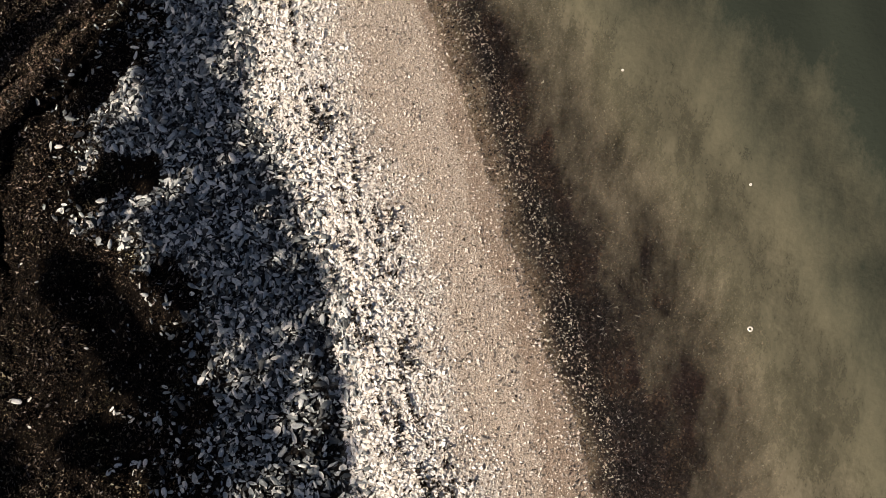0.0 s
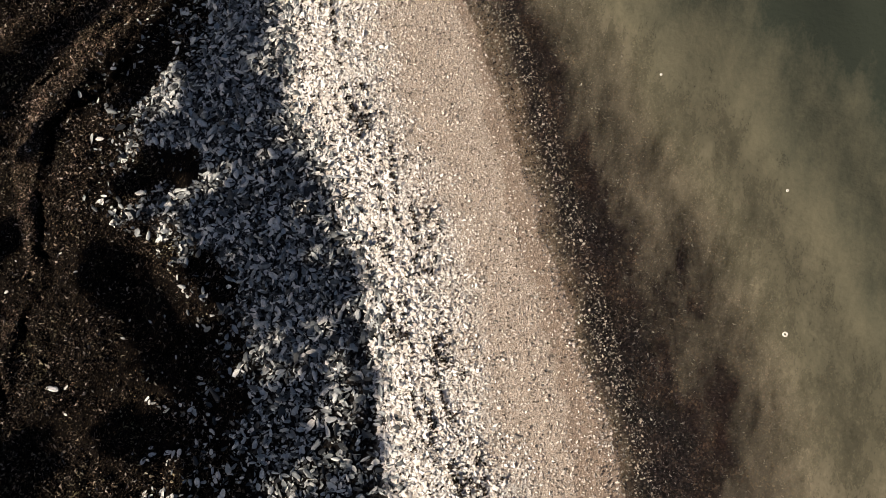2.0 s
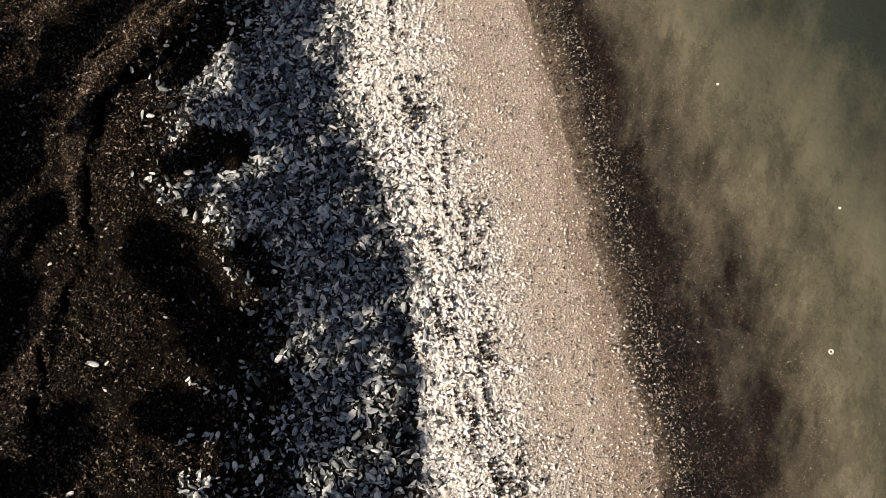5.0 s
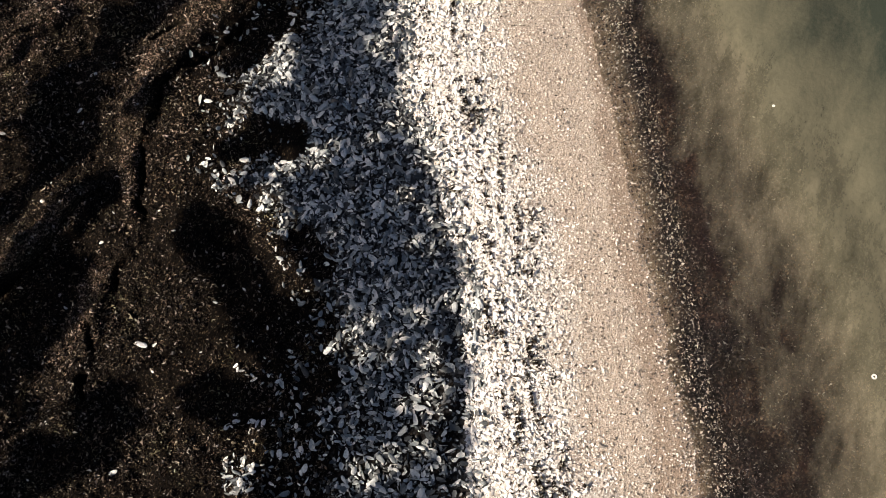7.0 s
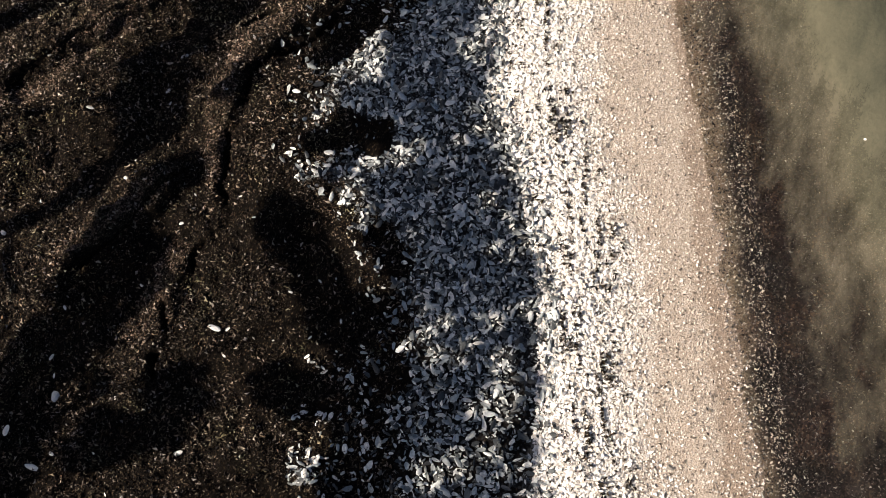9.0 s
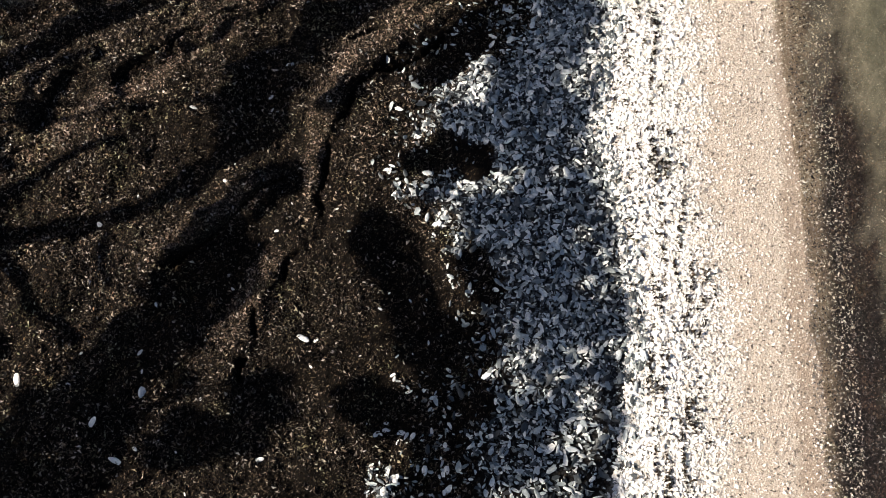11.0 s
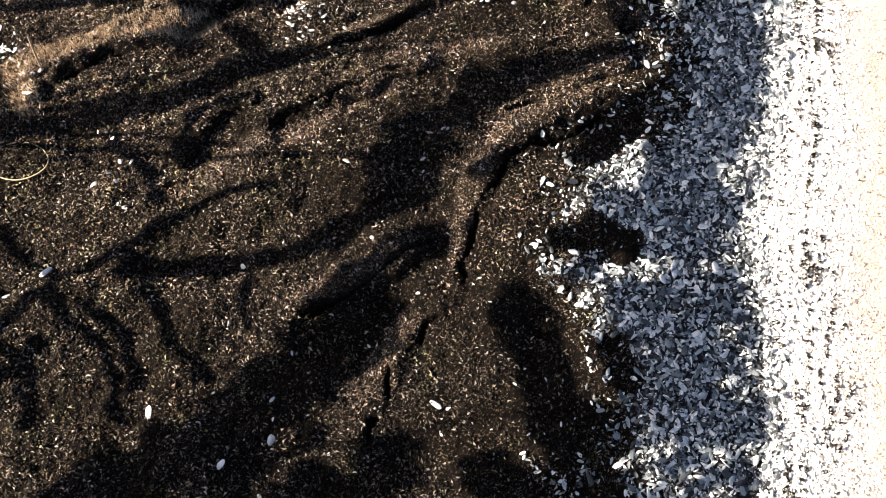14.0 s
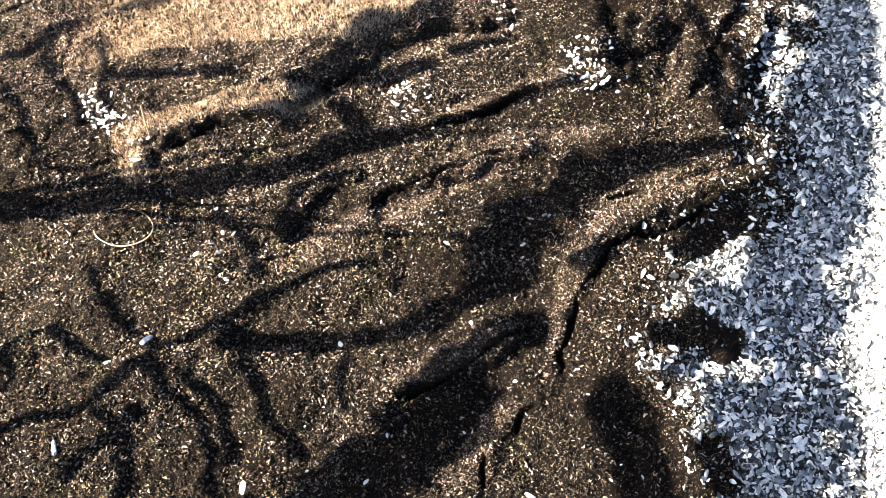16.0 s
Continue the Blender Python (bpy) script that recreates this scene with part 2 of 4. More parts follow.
def soil_x(y):
    return np.interp(y, (-40, -2, 0, 0.4, 0.9, 1.2, 1.5, 1.75, 1.95, 2.15, 2.35, 2.7, 3.1, 3.5, 3.8, 4.2, 5, 7, 40),
                     (20, -0.6, -1.4, -1.6, -1.8, -1.8, -1.88, -2.15, -2.7, -2.6, -2.85, -3.0, -2.8, -2.75, -2.95, -3.25, -3.55, -4.6, -22))


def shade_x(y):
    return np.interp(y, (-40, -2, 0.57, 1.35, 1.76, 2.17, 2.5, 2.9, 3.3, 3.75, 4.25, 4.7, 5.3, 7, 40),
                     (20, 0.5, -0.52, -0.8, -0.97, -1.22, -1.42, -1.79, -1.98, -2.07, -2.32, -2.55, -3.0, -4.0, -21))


def sand_x(y):
    return np.interp(y, (-40, -2, 0.69, 1.08, 1.57, 1.97, 2.36, 2.76, 3.18, 3.79, 4.4, 7, 40),
                     (20.5, 1.4, 0.07, -0.15, -0.35, -0.58, -0.77, -1.01, -1.26, -1.53, -1.98, -3.5, -20))


def water_x(y):
    return np.interp(y, (-40, -2, 0.78, 1.2, 1.64, 1.93, 2.35, 3.0, 3.47, 3.87, 4.47, 7, 40),
                     (21, 2.12, 0.72, 0.57, 0.32, 0.2, -0.02, -0.3, -0.54, -0.78, -1.03, -2.48, -19))


def lattice(x, y, cell, seed):
    """Smooth value noise between 0 and 1."""
    table = np.random.default_rng(seed).random((256, 256))
    u, v = x / cell + 1000.3, y / cell + 1000.7
    i, j = np.floor(u).astype(int), np.floor(v).astype(int)
    a, b = u - i, v - j
    a, b = a * a * (3 - 2 * a), b * b * (3 - 2 * b)
    i, j, k, l = i % 256, j % 256, (i + 1) % 256, (j + 1) % 256
    return (table[i, j] * (1 - a) + table[k, j] * a) * (1 - b) + (table[i, l] * (1 - a) + table[k, l] * a) * b


def smooth(e0, e1, v):
    t = np.clip((v - e0) / (e1 - e0), 0, 1)
    return t * t * (3 - 2 * t)


def to_line(x, y, pts):
    """Distance to a line of points, the side (right of its course is positive) and the part of the course, 0 to 1."""
    best = np.full(np.shape(x), 1e9)
    side, part = np.zeros(np.shape(x)), np.zeros(np.shape(x))
    for n, ((ax, ay), (bx, by)) in enumerate(zip(pts[:-1], pts[1:])):
        dx, dy = bx - ax, by - ay
        t = np.clip(((x - ax) * dx + (y - ay) * dy) / (dx * dx + dy * dy), 0, 1)
        px, py = x - ax - t * dx, y - ay - t * dy
        d = np.hypot(px, py)
        near = d < best
        best = np.where(near, d, best)
        side = np.where(near, np.sign(px * dy - py * dx), side)
        part = np.where(near, (n + t) / (len(pts) - 1), part)
    return best, side, part


# lit gaps in the crowns: centre and radius of the sun patch on the ground
GAPS_NORTH = ((-2.79, 2.99, 0.082), (-2.68, 2.89, 0.082), (-2.83, 2.82, 0.067), (-2.92, 2.69, 0.063), (-2.92, 2.53, 0.056), (-2.91, 2.37, 0.063), (-2.79, 2.68, 0.037), (-2.39, 2.29, 0.048), (-2.36, 2.18, 0.059), (-2.23, 2.3, 0.056), (-2.13, 2.42, 0.044), (-2.38, 1.98, 0.078), (-2.47, 1.9, 0.059), (-2.3, 1.84, 0.074), (-2.32, 1.73, 0.044), (-2.81, 1.92, 0.056), (-2.69, 2.03, 0.037), (-1.88, 2.57, 0.041), (-1.83, 2.67, 0.03), (-1.52, 2.25, 0.041), (-1.39, 1.96, 0.033))
GAPS_SOUTH = ((-1.7, 1.1, 0.037), (-1.59, 1.23, 0.059), (-1.47, 1.38, 0.048), (-1.29, 1.31, 0.041), (-1.48, 1.15, 0.052), (-1.67, 1.35, 0.03), (-1.32, 1.18, 0.033), (-0.95, 1.05, 0.074), (-1.07, 0.96, 0.052), (-1.2, 1.51, 0.048), (-1.06, 1.28, 0.048), (-2.18, 0.01, 0.1), (-2.08, 0.12, 0.089), (-1.95, 0.16, 0.067), (-1.26, 0.49, 0.063), (-1.12, 0.51, 0.074), (-1.01, 0.63, 0.074), (-0.9, 0.81, 0.074), (-0.88, 0.96, 0.059), (-0.92, 0.7, 0.059), (-0.97, 1.18, 0.052))
GAPS_FAR = ((-3.54, 4.65, 0.082), (-3.33, 4.54, 0.1), (-3.32, 4.29, 0.074), (-3.2, 4.18, 0.052), (-3.22, 4.67, 0.044), (-3.5, 4.97, 0.067))
GAPS = GAPS_NORTH + GAPS_SOUTH + GAPS_FAR

# bare shaded pockets beside the shells: course and half width
SHADE_POCKETS = (
    (((-2.82, 1.57), (-2.61, 1.37), (-2.4, 1.2), (-2.19, 1.07), (-2.03, 1.14)), 0.14),
    (((-2.16, 1.7), (-1.98, 1.56)), 0.086),
    (((-2.32, 0.52), (-2.15, 0.52)), 0.14),
    (((-1.74, 0.76), (-1.65, 0.88)), 0.066),
    (((-2.84, 2.15), (-2.65, 2.3), (-2.47, 2.38)), 0.078),
    (((-2.74, 2.32), (-2.58, 2.33), (-2.45, 2.29)), 0.097),
    (((-2.93, 3.16), (-2.99, 3.0), (-3.09, 2.82)), 0.094),
    (((-2.17, 0.45), (-2.27, 0.53)), 0.117),
    (((-2.73, 1.62), (-2.46, 1.43), (-2.3, 1.23)), 0.101),
)


def in_pocket(x, y):
    """How far a place lies in a bare pocket, 0 to 1."""
    inside = np.zeros(np.shape(x))
    for pts, half in SHADE_POCKETS:
        d, _, _ = to_line(x, y, pts)
        inside = np.maximum(inside, smooth(half * 1.5, half * 1.0, d + 0.6 * half * (lattice(x, y, 0.1, 77) - 0.5)))
    return inside


# little scarps in the peat: course with the low side on its right, height, width of the rise behind
SCARPS_LOW = (
    (((-3.3, 1.5), (-3.45, 1.85), (-3.51, 2.18), (-3.5, 2.54), (-3.36, 2.95), (-3.05, 3.45)), 0.06, 0.2),
    (((-3.06, 0.23), (-3.18, 0.42), (-3.2, 0.62), (-3.24, 0.85), (-3.26, 1.14), (-3.22, 1.4)), 0.035, 0.12),
    (((-4.98, 1.54), (-5.06, 1.69), (-5.06, 1.82), (-4.87, 2.0), (-4.69, 2.28), (-4.57, 2.54), (-4.33, 2.92)), 0.085, 0.3),
    (((-5.4, 1.02), (-5.41, 1.28), (-5.42, 1.6), (-5.2, 1.86)), 0.1, 0.25),
    (((-5.47, 2.1), (-5.09, 2.46), (-4.97, 2.72), (-4.83, 3.1), (-4.6, 3.42)), 0.1, 0.25),
    (((-3.92, 0.4), (-3.98, 0.58), (-3.97, 0.75), (-3.83, 1.04), (-3.65, 1.31), (-3.5, 1.7)), 0.09, 0.3),
)
SCARPS_HIGH = (
    (((-3.53, 3.08), (-3.35, 3.3), (-3.13, 3.6)), 0.09, 0.25),
    (((-4.71, 1.92), (-4.75, 2.05), (-4.72, 2.15)), 0.05, 0.12),
    (((-6.61, 0.86), (-6.7, 1.05), (-6.57, 1.26), (-6.43, 1.56), (-6.18, 1.79), (-5.96, 1.98)), 0.11, 0.22),
    (((-6.2, 1.9), (-6.02, 2.34), (-5.88, 2.78), (-5.6, 3.2), (-5.2, 3.7)), 0.16, 0.5),
    (((-4.55, 3.6), (-4.3, 3.95), (-4.2, 4.5)), 0.12, 0.2),
    (((-3.75, 3.75), (-3.85, 4.2), (-4.0, 4.9)), 0.12, 0.25),
    (((-3.42, 3.75), (-3.55, 4.2), (-3.75, 4.9)), 0.15, 0.25),
)
SCARPS = SCARPS_LOW + SCARPS_HIGH


# gullies washed into the peat: course, depth and half width
GULLIES_LOW = (
    (((-5.33, 0.22), (-5.01, 0.46), (-4.73, 0.67), (-4.24, 1.38), (-4.02, 1.75), (-4.05, 2.1), (-4.15, 2.6), (-3.9, 2.97), (-3.71, 3.4), (-3.3, 3.66)), 0.09, 0.17),
    (((-4.6, -0.9), (-4.2, -0.4), (-4.15, 0.0), (-3.9, 0.4), (-3.7, 0.7), (-3.5, 1.0), (-3.3, 1.3)), 0.08, 0.18),
    (((-6.13, 1.86), (-6.1, 2.2), (-6.05, 2.6), (-5.8, 3.2)), 0.1, 0.14),
    (((-5.6, 2.0), (-5.2, 2.5), (-4.95, 2.95), (-4.6, 3.45)), 0.06, 0.12),
    (((-4.75, 4.2), (-4.41, 3.86), (-4.2, 3.65)), 0.1, 0.09),
)
GULLIES_HIGH = (
    (((-4.3, 4.4), (-4.05, 4.0), (-3.85, 3.75)), 0.08, 0.08),
    (((-3.95, 4.4), (-3.62, 4.06), (-3.3, 3.8)), 0.1, 0.09),
    (((-2.75, 1.62), (-2.6, 1.45), (-2.4, 1.2), (-2.1, 1.1)), 0.06, 0.14),
    (((-3.4, 2.4), (-3.25, 2.75), (-2.95, 3.3)), 0.02, 0.1),
    (((-7.1, 0.1), (-6.3, 1.0), (-5.85, 1.5)), 0.05, 0.14),
)
GULLIES = GULLIES_LOW + GULLIES_HIGH


# narrow cracks in the peat: course, depth and half width
SLITS_LOW = (
    (((-4.97, 1.53), (-5.08, 1.72), (-5.06, 1.8), (-4.92, 1.96), (-4.82, 2.16), (-4.73, 2.37), (-4.59, 2.53), (-4.48, 2.73)), 0.1, 0.017),
    (((-4.83, 2.17), (-4.82, 2.03)), 0.07, 0.016),
    (((-3.19, 1.43), (-3.33, 1.67), (-3.43, 1.97), (-3.48, 2.19), (-3.48, 2.47), (-3.41, 2.65), (-3.26, 2.85), (-3.18, 3.02), (-3.11, 3.27)), 0.09, 0.018),
    (((-3.24, 0.98), (-3.25, 1.24)), 0.08, 0.02),
    (((-3.17, 0.55), (-3.28, 0.75)), 0.08, 0.02),
)
SLITS_HIGH = (
    (((-3.1, 0.27), (-3.16, 0.44)), 0.08, 0.018),
    (((-4.0, 0.64), (-3.91, 0.82), (-3.8, 0.99), (-3.74, 1.16), (-3.68, 1.39), (-3.57, 1.63)), 0.09, 0.021),
    (((-3.73, 2.75), (-3.63, 2.9), (-3.53, 3.0)), 0.06, 0.018),
    (((-5.42, 0.85), (-5.33, 0.99), (-5.28, 1.11)), 0.06, 0.016),
    (((-6.62, 1.09), (-6.53, 1.27), (-6.44, 1.61)), 0.08, 0.02),
    (((-5.08, 2.48), (-4.95, 2.72), (-4.85, 3.01), (-4.67, 3.33)), 0.08, 0.022),
)
SLITS = SLITS_LOW + SLITS_HIGH


def slit_part(x, y):
    """Depth of the cracks, and how far a place lies in one, 0 to 1."""
    deep, inside = np.zeros(np.shape(x)), np.zeros(np.shape(x))
    wx, wy = x + 0.05 * (lattice(x, y, 0.11, 81) - 0.5), y + 0.05 * (lattice(x, y, 0.11, 82) - 0.5)
    for pts, depth, half in SLITS:
        d, _, part = to_line(wx, wy, pts)
        half = half * (0.6 + 0.8 * lattice(x, y, 0.2, 83)) * smooth(-0.02, 0.15, part) * smooth(1.02, 0.85, part) + 1e-4
        p = smooth(half * 1.3, half * 0.6, d)
        deep, inside = np.maximum(deep, depth * p), np.maximum(inside, p)
    return deep, inside


def height(x, y):
    x, y = np.asarray(x, float), np.asarray(y, float)
    near = (np.abs(x) < 14) & (np.abs(y) < 12)
    yc = np.clip(y, -40, 40)
    s = (x - sand_x(yc)) * 0.9
    z = np.where(s > 0, -0.1 * s, 0.0) - 0.035 * np.clip(s - 0.85, 0, 40)
    z = np.maximum(z, -4.0) + smooth(-0.2, 0.3, s) * (0.014 * (lattice(x, y, 0.55, 17) - 0.5) + 0.005 * (lattice(x, y, 0.12, 18) - 0.5)) * near
    z = z - 0.07 * smooth(2.2, 4.6, y - 0.5 * (x - 0.5)) * smooth(0.6, 1.7, s) * near
    belt = smooth(-0.1, 0.35, x - soil_x(yc)) * smooth(0.1, -0.5, s)
    z = z + 0.045 * belt + 0.02 * belt * (lattice(x, y, 0.35, 3) - 0.5)
    land = smooth(0.15, -0.25, x - soil_x(yc))
    rough = 0.07 * (lattice(x, y, 0.9, 1) - 0.5) + 0.055 * (lattice(x, y, 0.28, 2) - 0.5) + 0.03 * (lattice(x, y, 0.1, 4) - 0.5) + 0.026 * (lattice(x, y, 0.045, 5) - 0.5)
    along, across = 0.55 * x + 0.83 * y, 0.83 * x - 0.55 * y + 0.15 * (lattice(x, y, 0.5, 13) - 0.5)
    rough = rough + 0.13 * (lattice(along / 4, across, 0.16, 6) - 0.5) * smooth(-3.3, -4.2, x) * lattice(x, y, 0.7, 14)
    ridge = 1 - np.abs(2 * lattice(along / 3, across, 0.3, 19) - 1)
    rough = rough + 0.06 * ridge ** 3 * smooth(-2.9, -3.6, x) * lattice(x, y, 0.5, 20)
    z = z + land * rough * near
    peat = near & (x < -1.2)
    if peat.any():
        z = np.array(z)
        z[peat] += peat_relief(x[peat], y[peat])
    inland = np.clip(-(x * 0.76 + y * 0.65) - 8, 0, 400)
    return z + 0.03 * np.minimum(inland, 40)


def peat_relief(x, y):
    """Scarps, gullies and cracks in the peat."""
    z = np.zeros(np.shape(x))
    wx, wy = x + 0.09 * (lattice(x, y, 0.2, 8) - 0.5) + 0.05 * (lattice(x, y, 0.07, 16) - 0.5), y + 0.09 * (lattice(x, y, 0.2, 9) - 0.5)
    for pts, rise, back in SCARPS:
        d, side, part = to_line(wx, wy, pts)
        ends = smooth(0, 0.12, part) * smooth(1, 0.88, part)
        profile = np.where(side < 0, np.exp(-((d / back) ** 2)), smooth(0.035, 0.0, d))
        hollow = np.where(side > 0, -0.25 * np.exp(-(((d - 0.05) / 0.08) ** 2)), 0)
        z = z + 0.62 * rise * (0.75 + 0.5 * lattice(x, y, 0.22, 15)) * ends * (profile + hollow)
    for pts, depth, wide in GULLIES:
        d, _, part = to_line(wx, wy, pts)
        z = z - depth * smooth(0, 0.1, part) * smooth(1, 0.9, part) * np.exp(-((d / wide) ** 2))
    return z - slit_part(x, y)[0]


# lit crests of the rises, highlight painted as straw: course and half width
LIT_CRESTS = (
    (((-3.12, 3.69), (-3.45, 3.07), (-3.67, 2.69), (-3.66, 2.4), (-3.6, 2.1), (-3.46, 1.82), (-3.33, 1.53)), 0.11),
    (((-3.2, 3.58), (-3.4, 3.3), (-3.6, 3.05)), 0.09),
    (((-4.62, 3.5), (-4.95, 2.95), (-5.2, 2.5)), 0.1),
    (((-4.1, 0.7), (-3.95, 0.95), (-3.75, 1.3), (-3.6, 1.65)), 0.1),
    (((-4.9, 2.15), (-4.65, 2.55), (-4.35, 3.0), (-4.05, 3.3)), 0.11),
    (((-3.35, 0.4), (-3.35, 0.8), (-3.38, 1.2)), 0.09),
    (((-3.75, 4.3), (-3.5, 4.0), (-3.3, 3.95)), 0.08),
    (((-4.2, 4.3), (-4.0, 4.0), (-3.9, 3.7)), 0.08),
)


def straw_and_crest_light(x, y):
    """How far pale dry grass covers the peat; crests hold a painted highlight."""
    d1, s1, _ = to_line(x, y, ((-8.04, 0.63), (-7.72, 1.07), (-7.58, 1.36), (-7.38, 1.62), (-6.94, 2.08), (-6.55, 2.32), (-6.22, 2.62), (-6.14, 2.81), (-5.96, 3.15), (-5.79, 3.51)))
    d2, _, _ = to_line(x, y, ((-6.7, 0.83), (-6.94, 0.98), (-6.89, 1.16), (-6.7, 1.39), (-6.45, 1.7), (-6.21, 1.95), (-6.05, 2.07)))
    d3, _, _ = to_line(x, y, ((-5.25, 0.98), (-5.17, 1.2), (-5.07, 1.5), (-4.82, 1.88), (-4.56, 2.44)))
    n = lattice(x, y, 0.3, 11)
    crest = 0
    for pts, wide in LIT_CRESTS:
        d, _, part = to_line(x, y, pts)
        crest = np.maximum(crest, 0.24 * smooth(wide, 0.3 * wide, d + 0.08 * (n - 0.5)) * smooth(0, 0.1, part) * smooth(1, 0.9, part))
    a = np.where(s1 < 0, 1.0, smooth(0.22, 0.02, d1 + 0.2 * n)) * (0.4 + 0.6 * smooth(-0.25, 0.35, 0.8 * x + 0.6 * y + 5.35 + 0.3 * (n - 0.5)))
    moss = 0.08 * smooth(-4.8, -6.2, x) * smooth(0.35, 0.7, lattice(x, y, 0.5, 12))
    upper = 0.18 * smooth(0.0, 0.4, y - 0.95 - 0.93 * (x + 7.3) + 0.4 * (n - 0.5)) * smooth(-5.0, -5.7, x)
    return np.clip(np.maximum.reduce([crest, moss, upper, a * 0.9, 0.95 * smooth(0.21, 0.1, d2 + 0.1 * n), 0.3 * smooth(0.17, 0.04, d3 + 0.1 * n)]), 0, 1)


def crust(x, y):
    """How thick crumbs and dead grass lie on the peat: most on the rises, least in the hollows."""
    c = 0.32 + 0.25 * smooth(-4.4, -5.4, x) + 0.7 * smooth(0.3, 0.75, 0.6 * lattice(x, y, 0.45, 41) + 0.4 * lattice(x, y, 0.13, 42))
    for pts, rise, back in SCARPS:
        d, side, _ = to_line(x, y, pts)
        c = np.where(side < 0, np.maximum(c, 0.95 * np.exp(-((d / (0.6 * back)) ** 2))), c)
    return c


def grown(a, b, step, far, ratio=1.14):
    """Even steps between a and b, then growing ones out to far on both sides."""
    mid = np.arange(a, b + step / 2, step)
    out, d = [], step
    while sum(out) < far:
        d *= ratio
        out.append(d)
    outer = np.cumsum(out)
    return np.concatenate([a - outer[::-1], mid, mid[-1] + outer])


def mesh_object(name, verts, faces, material, smooth_faces=True):
    """A mesh from arrays of vertices and of faces that all have as many corners."""
    verts, faces = np.asarray(verts, np.float32), np.asarray(faces, np.int32)
    me = bpy.data.meshes.new(name)
    n, k = faces.shape
    me.vertices.add(len(verts))
    me.vertices.foreach_set("co", verts.ravel())
    me.loops.add(n * k)
    me.loops.foreach_set("vertex_index", faces.ravel())
    me.polygons.add(n)
    me.polygons.foreach_set("loop_start", np.arange(n, dtype=np.int32) * k)
    me.polygons.foreach_set("use_smooth", np.full(n, smooth_faces))
    me.update(calc_edges=True)
    me.materials.append(material)
    return new(name, me)


def sheet(name, xs, ys, material, z, where=None):
    X, Y = np.meshgrid(xs, ys)
    nx, ny = len(xs), len(ys)
    i = np.arange(nx * ny).reshape(ny, nx)
    faces = np.stack([i[:-1, :-1], i[:-1, 1:], i[1:, 1:], i[1:, :-1]], -1).reshape(-1, 4)
    verts = np.stack([X, Y, z(X, Y)], -1).reshape(-1, 3)
    if where is not None:
        faces = faces[where(verts[:, 0], verts[:, 1])[faces].any(1)]
        used, faces = np.unique(faces, return_inverse=True)
        verts, faces = verts[used], faces.reshape(-1, 4)
    ob = mesh_object(name, verts, faces, material)
    return ob, verts[:, 0], verts[:, 1]


def give(ob, name, values):
    a = ob.data.attributes.new(name, "FLOAT", "POINT")
    a.data.foreach_set("value", np.asarray(values, np.float32))


# ---- ground ----
ground, GX, GY = sheet("ground", grown(-9.2, 2.6, 0.0225, 900), grown(-1.6, 5.6, 0.0225, 900), GROUND, height)
tagged(ground, "dark peat bank sloping into pale wet beach sand", "ground", kind="structure")
gy = np.clip(GY, -40, 40)
wob = 0.12 * (lattice(GX, GY, 0.2, 21) - 0.5) + 0.06 * (lattice(GX, GY, 0.06, 22) - 0.5)
# the dark belt floor gives way to pale ground at the shade edge
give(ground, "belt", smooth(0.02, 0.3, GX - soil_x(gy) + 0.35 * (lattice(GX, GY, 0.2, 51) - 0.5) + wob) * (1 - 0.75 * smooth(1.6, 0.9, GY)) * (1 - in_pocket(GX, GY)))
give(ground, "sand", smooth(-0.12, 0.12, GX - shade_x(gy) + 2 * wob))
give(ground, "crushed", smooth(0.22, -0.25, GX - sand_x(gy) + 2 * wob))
give(ground, "bed", smooth(-0.02, 0.16, GX - water_x(gy) + 0.7 * wob))
give(ground, "wet", smooth(-0.25, -0.2, GX - water_x(gy) + wob + 0.16 * (lattice(GX, GY, 0.6, 23) - 0.5)))
# straw colour here also carries the highlight of the lit crests
give(ground, "straw", straw_and_crest_light(GX, GY))

# ---- sea ----
LEVEL = float(np.mean(height(water_x(np.linspace(0.5, 4, 30)), np.linspace(0.5, 4, 30))))


def sea_height(x, y):
    s = x - water_x(np.clip(y, -40, 40))
    swell = 0.012 * np.sin((x * 0.9 + y * 0.42) * 9 + 3 * lattice(x, y, 0.8, 31)) * smooth(0.0, 0.8, s)
    return LEVEL + swell + 0.015 * (lattice(x, y, 0.25, 32) - 0.5) + 0.02 * np.exp(-((s - 0.12) / 0.12) ** 2)


sea, SX, SY = sheet("water", grown(-3.2, 3.6, 0.055, 900), grown(-2.0, 6.2, 0.055, 900), WATER, sea_height, lambda x, y: x > water_x(np.clip(y, -40, 40)) - 0.4)
give(sea, "depth", np.clip((sea_height(SX, SY) - height(SX, SY)) / 0.2, 0, 3))
tagged(sea, "shallow murky olive sea water lapping the sand", "water", kind="structure")


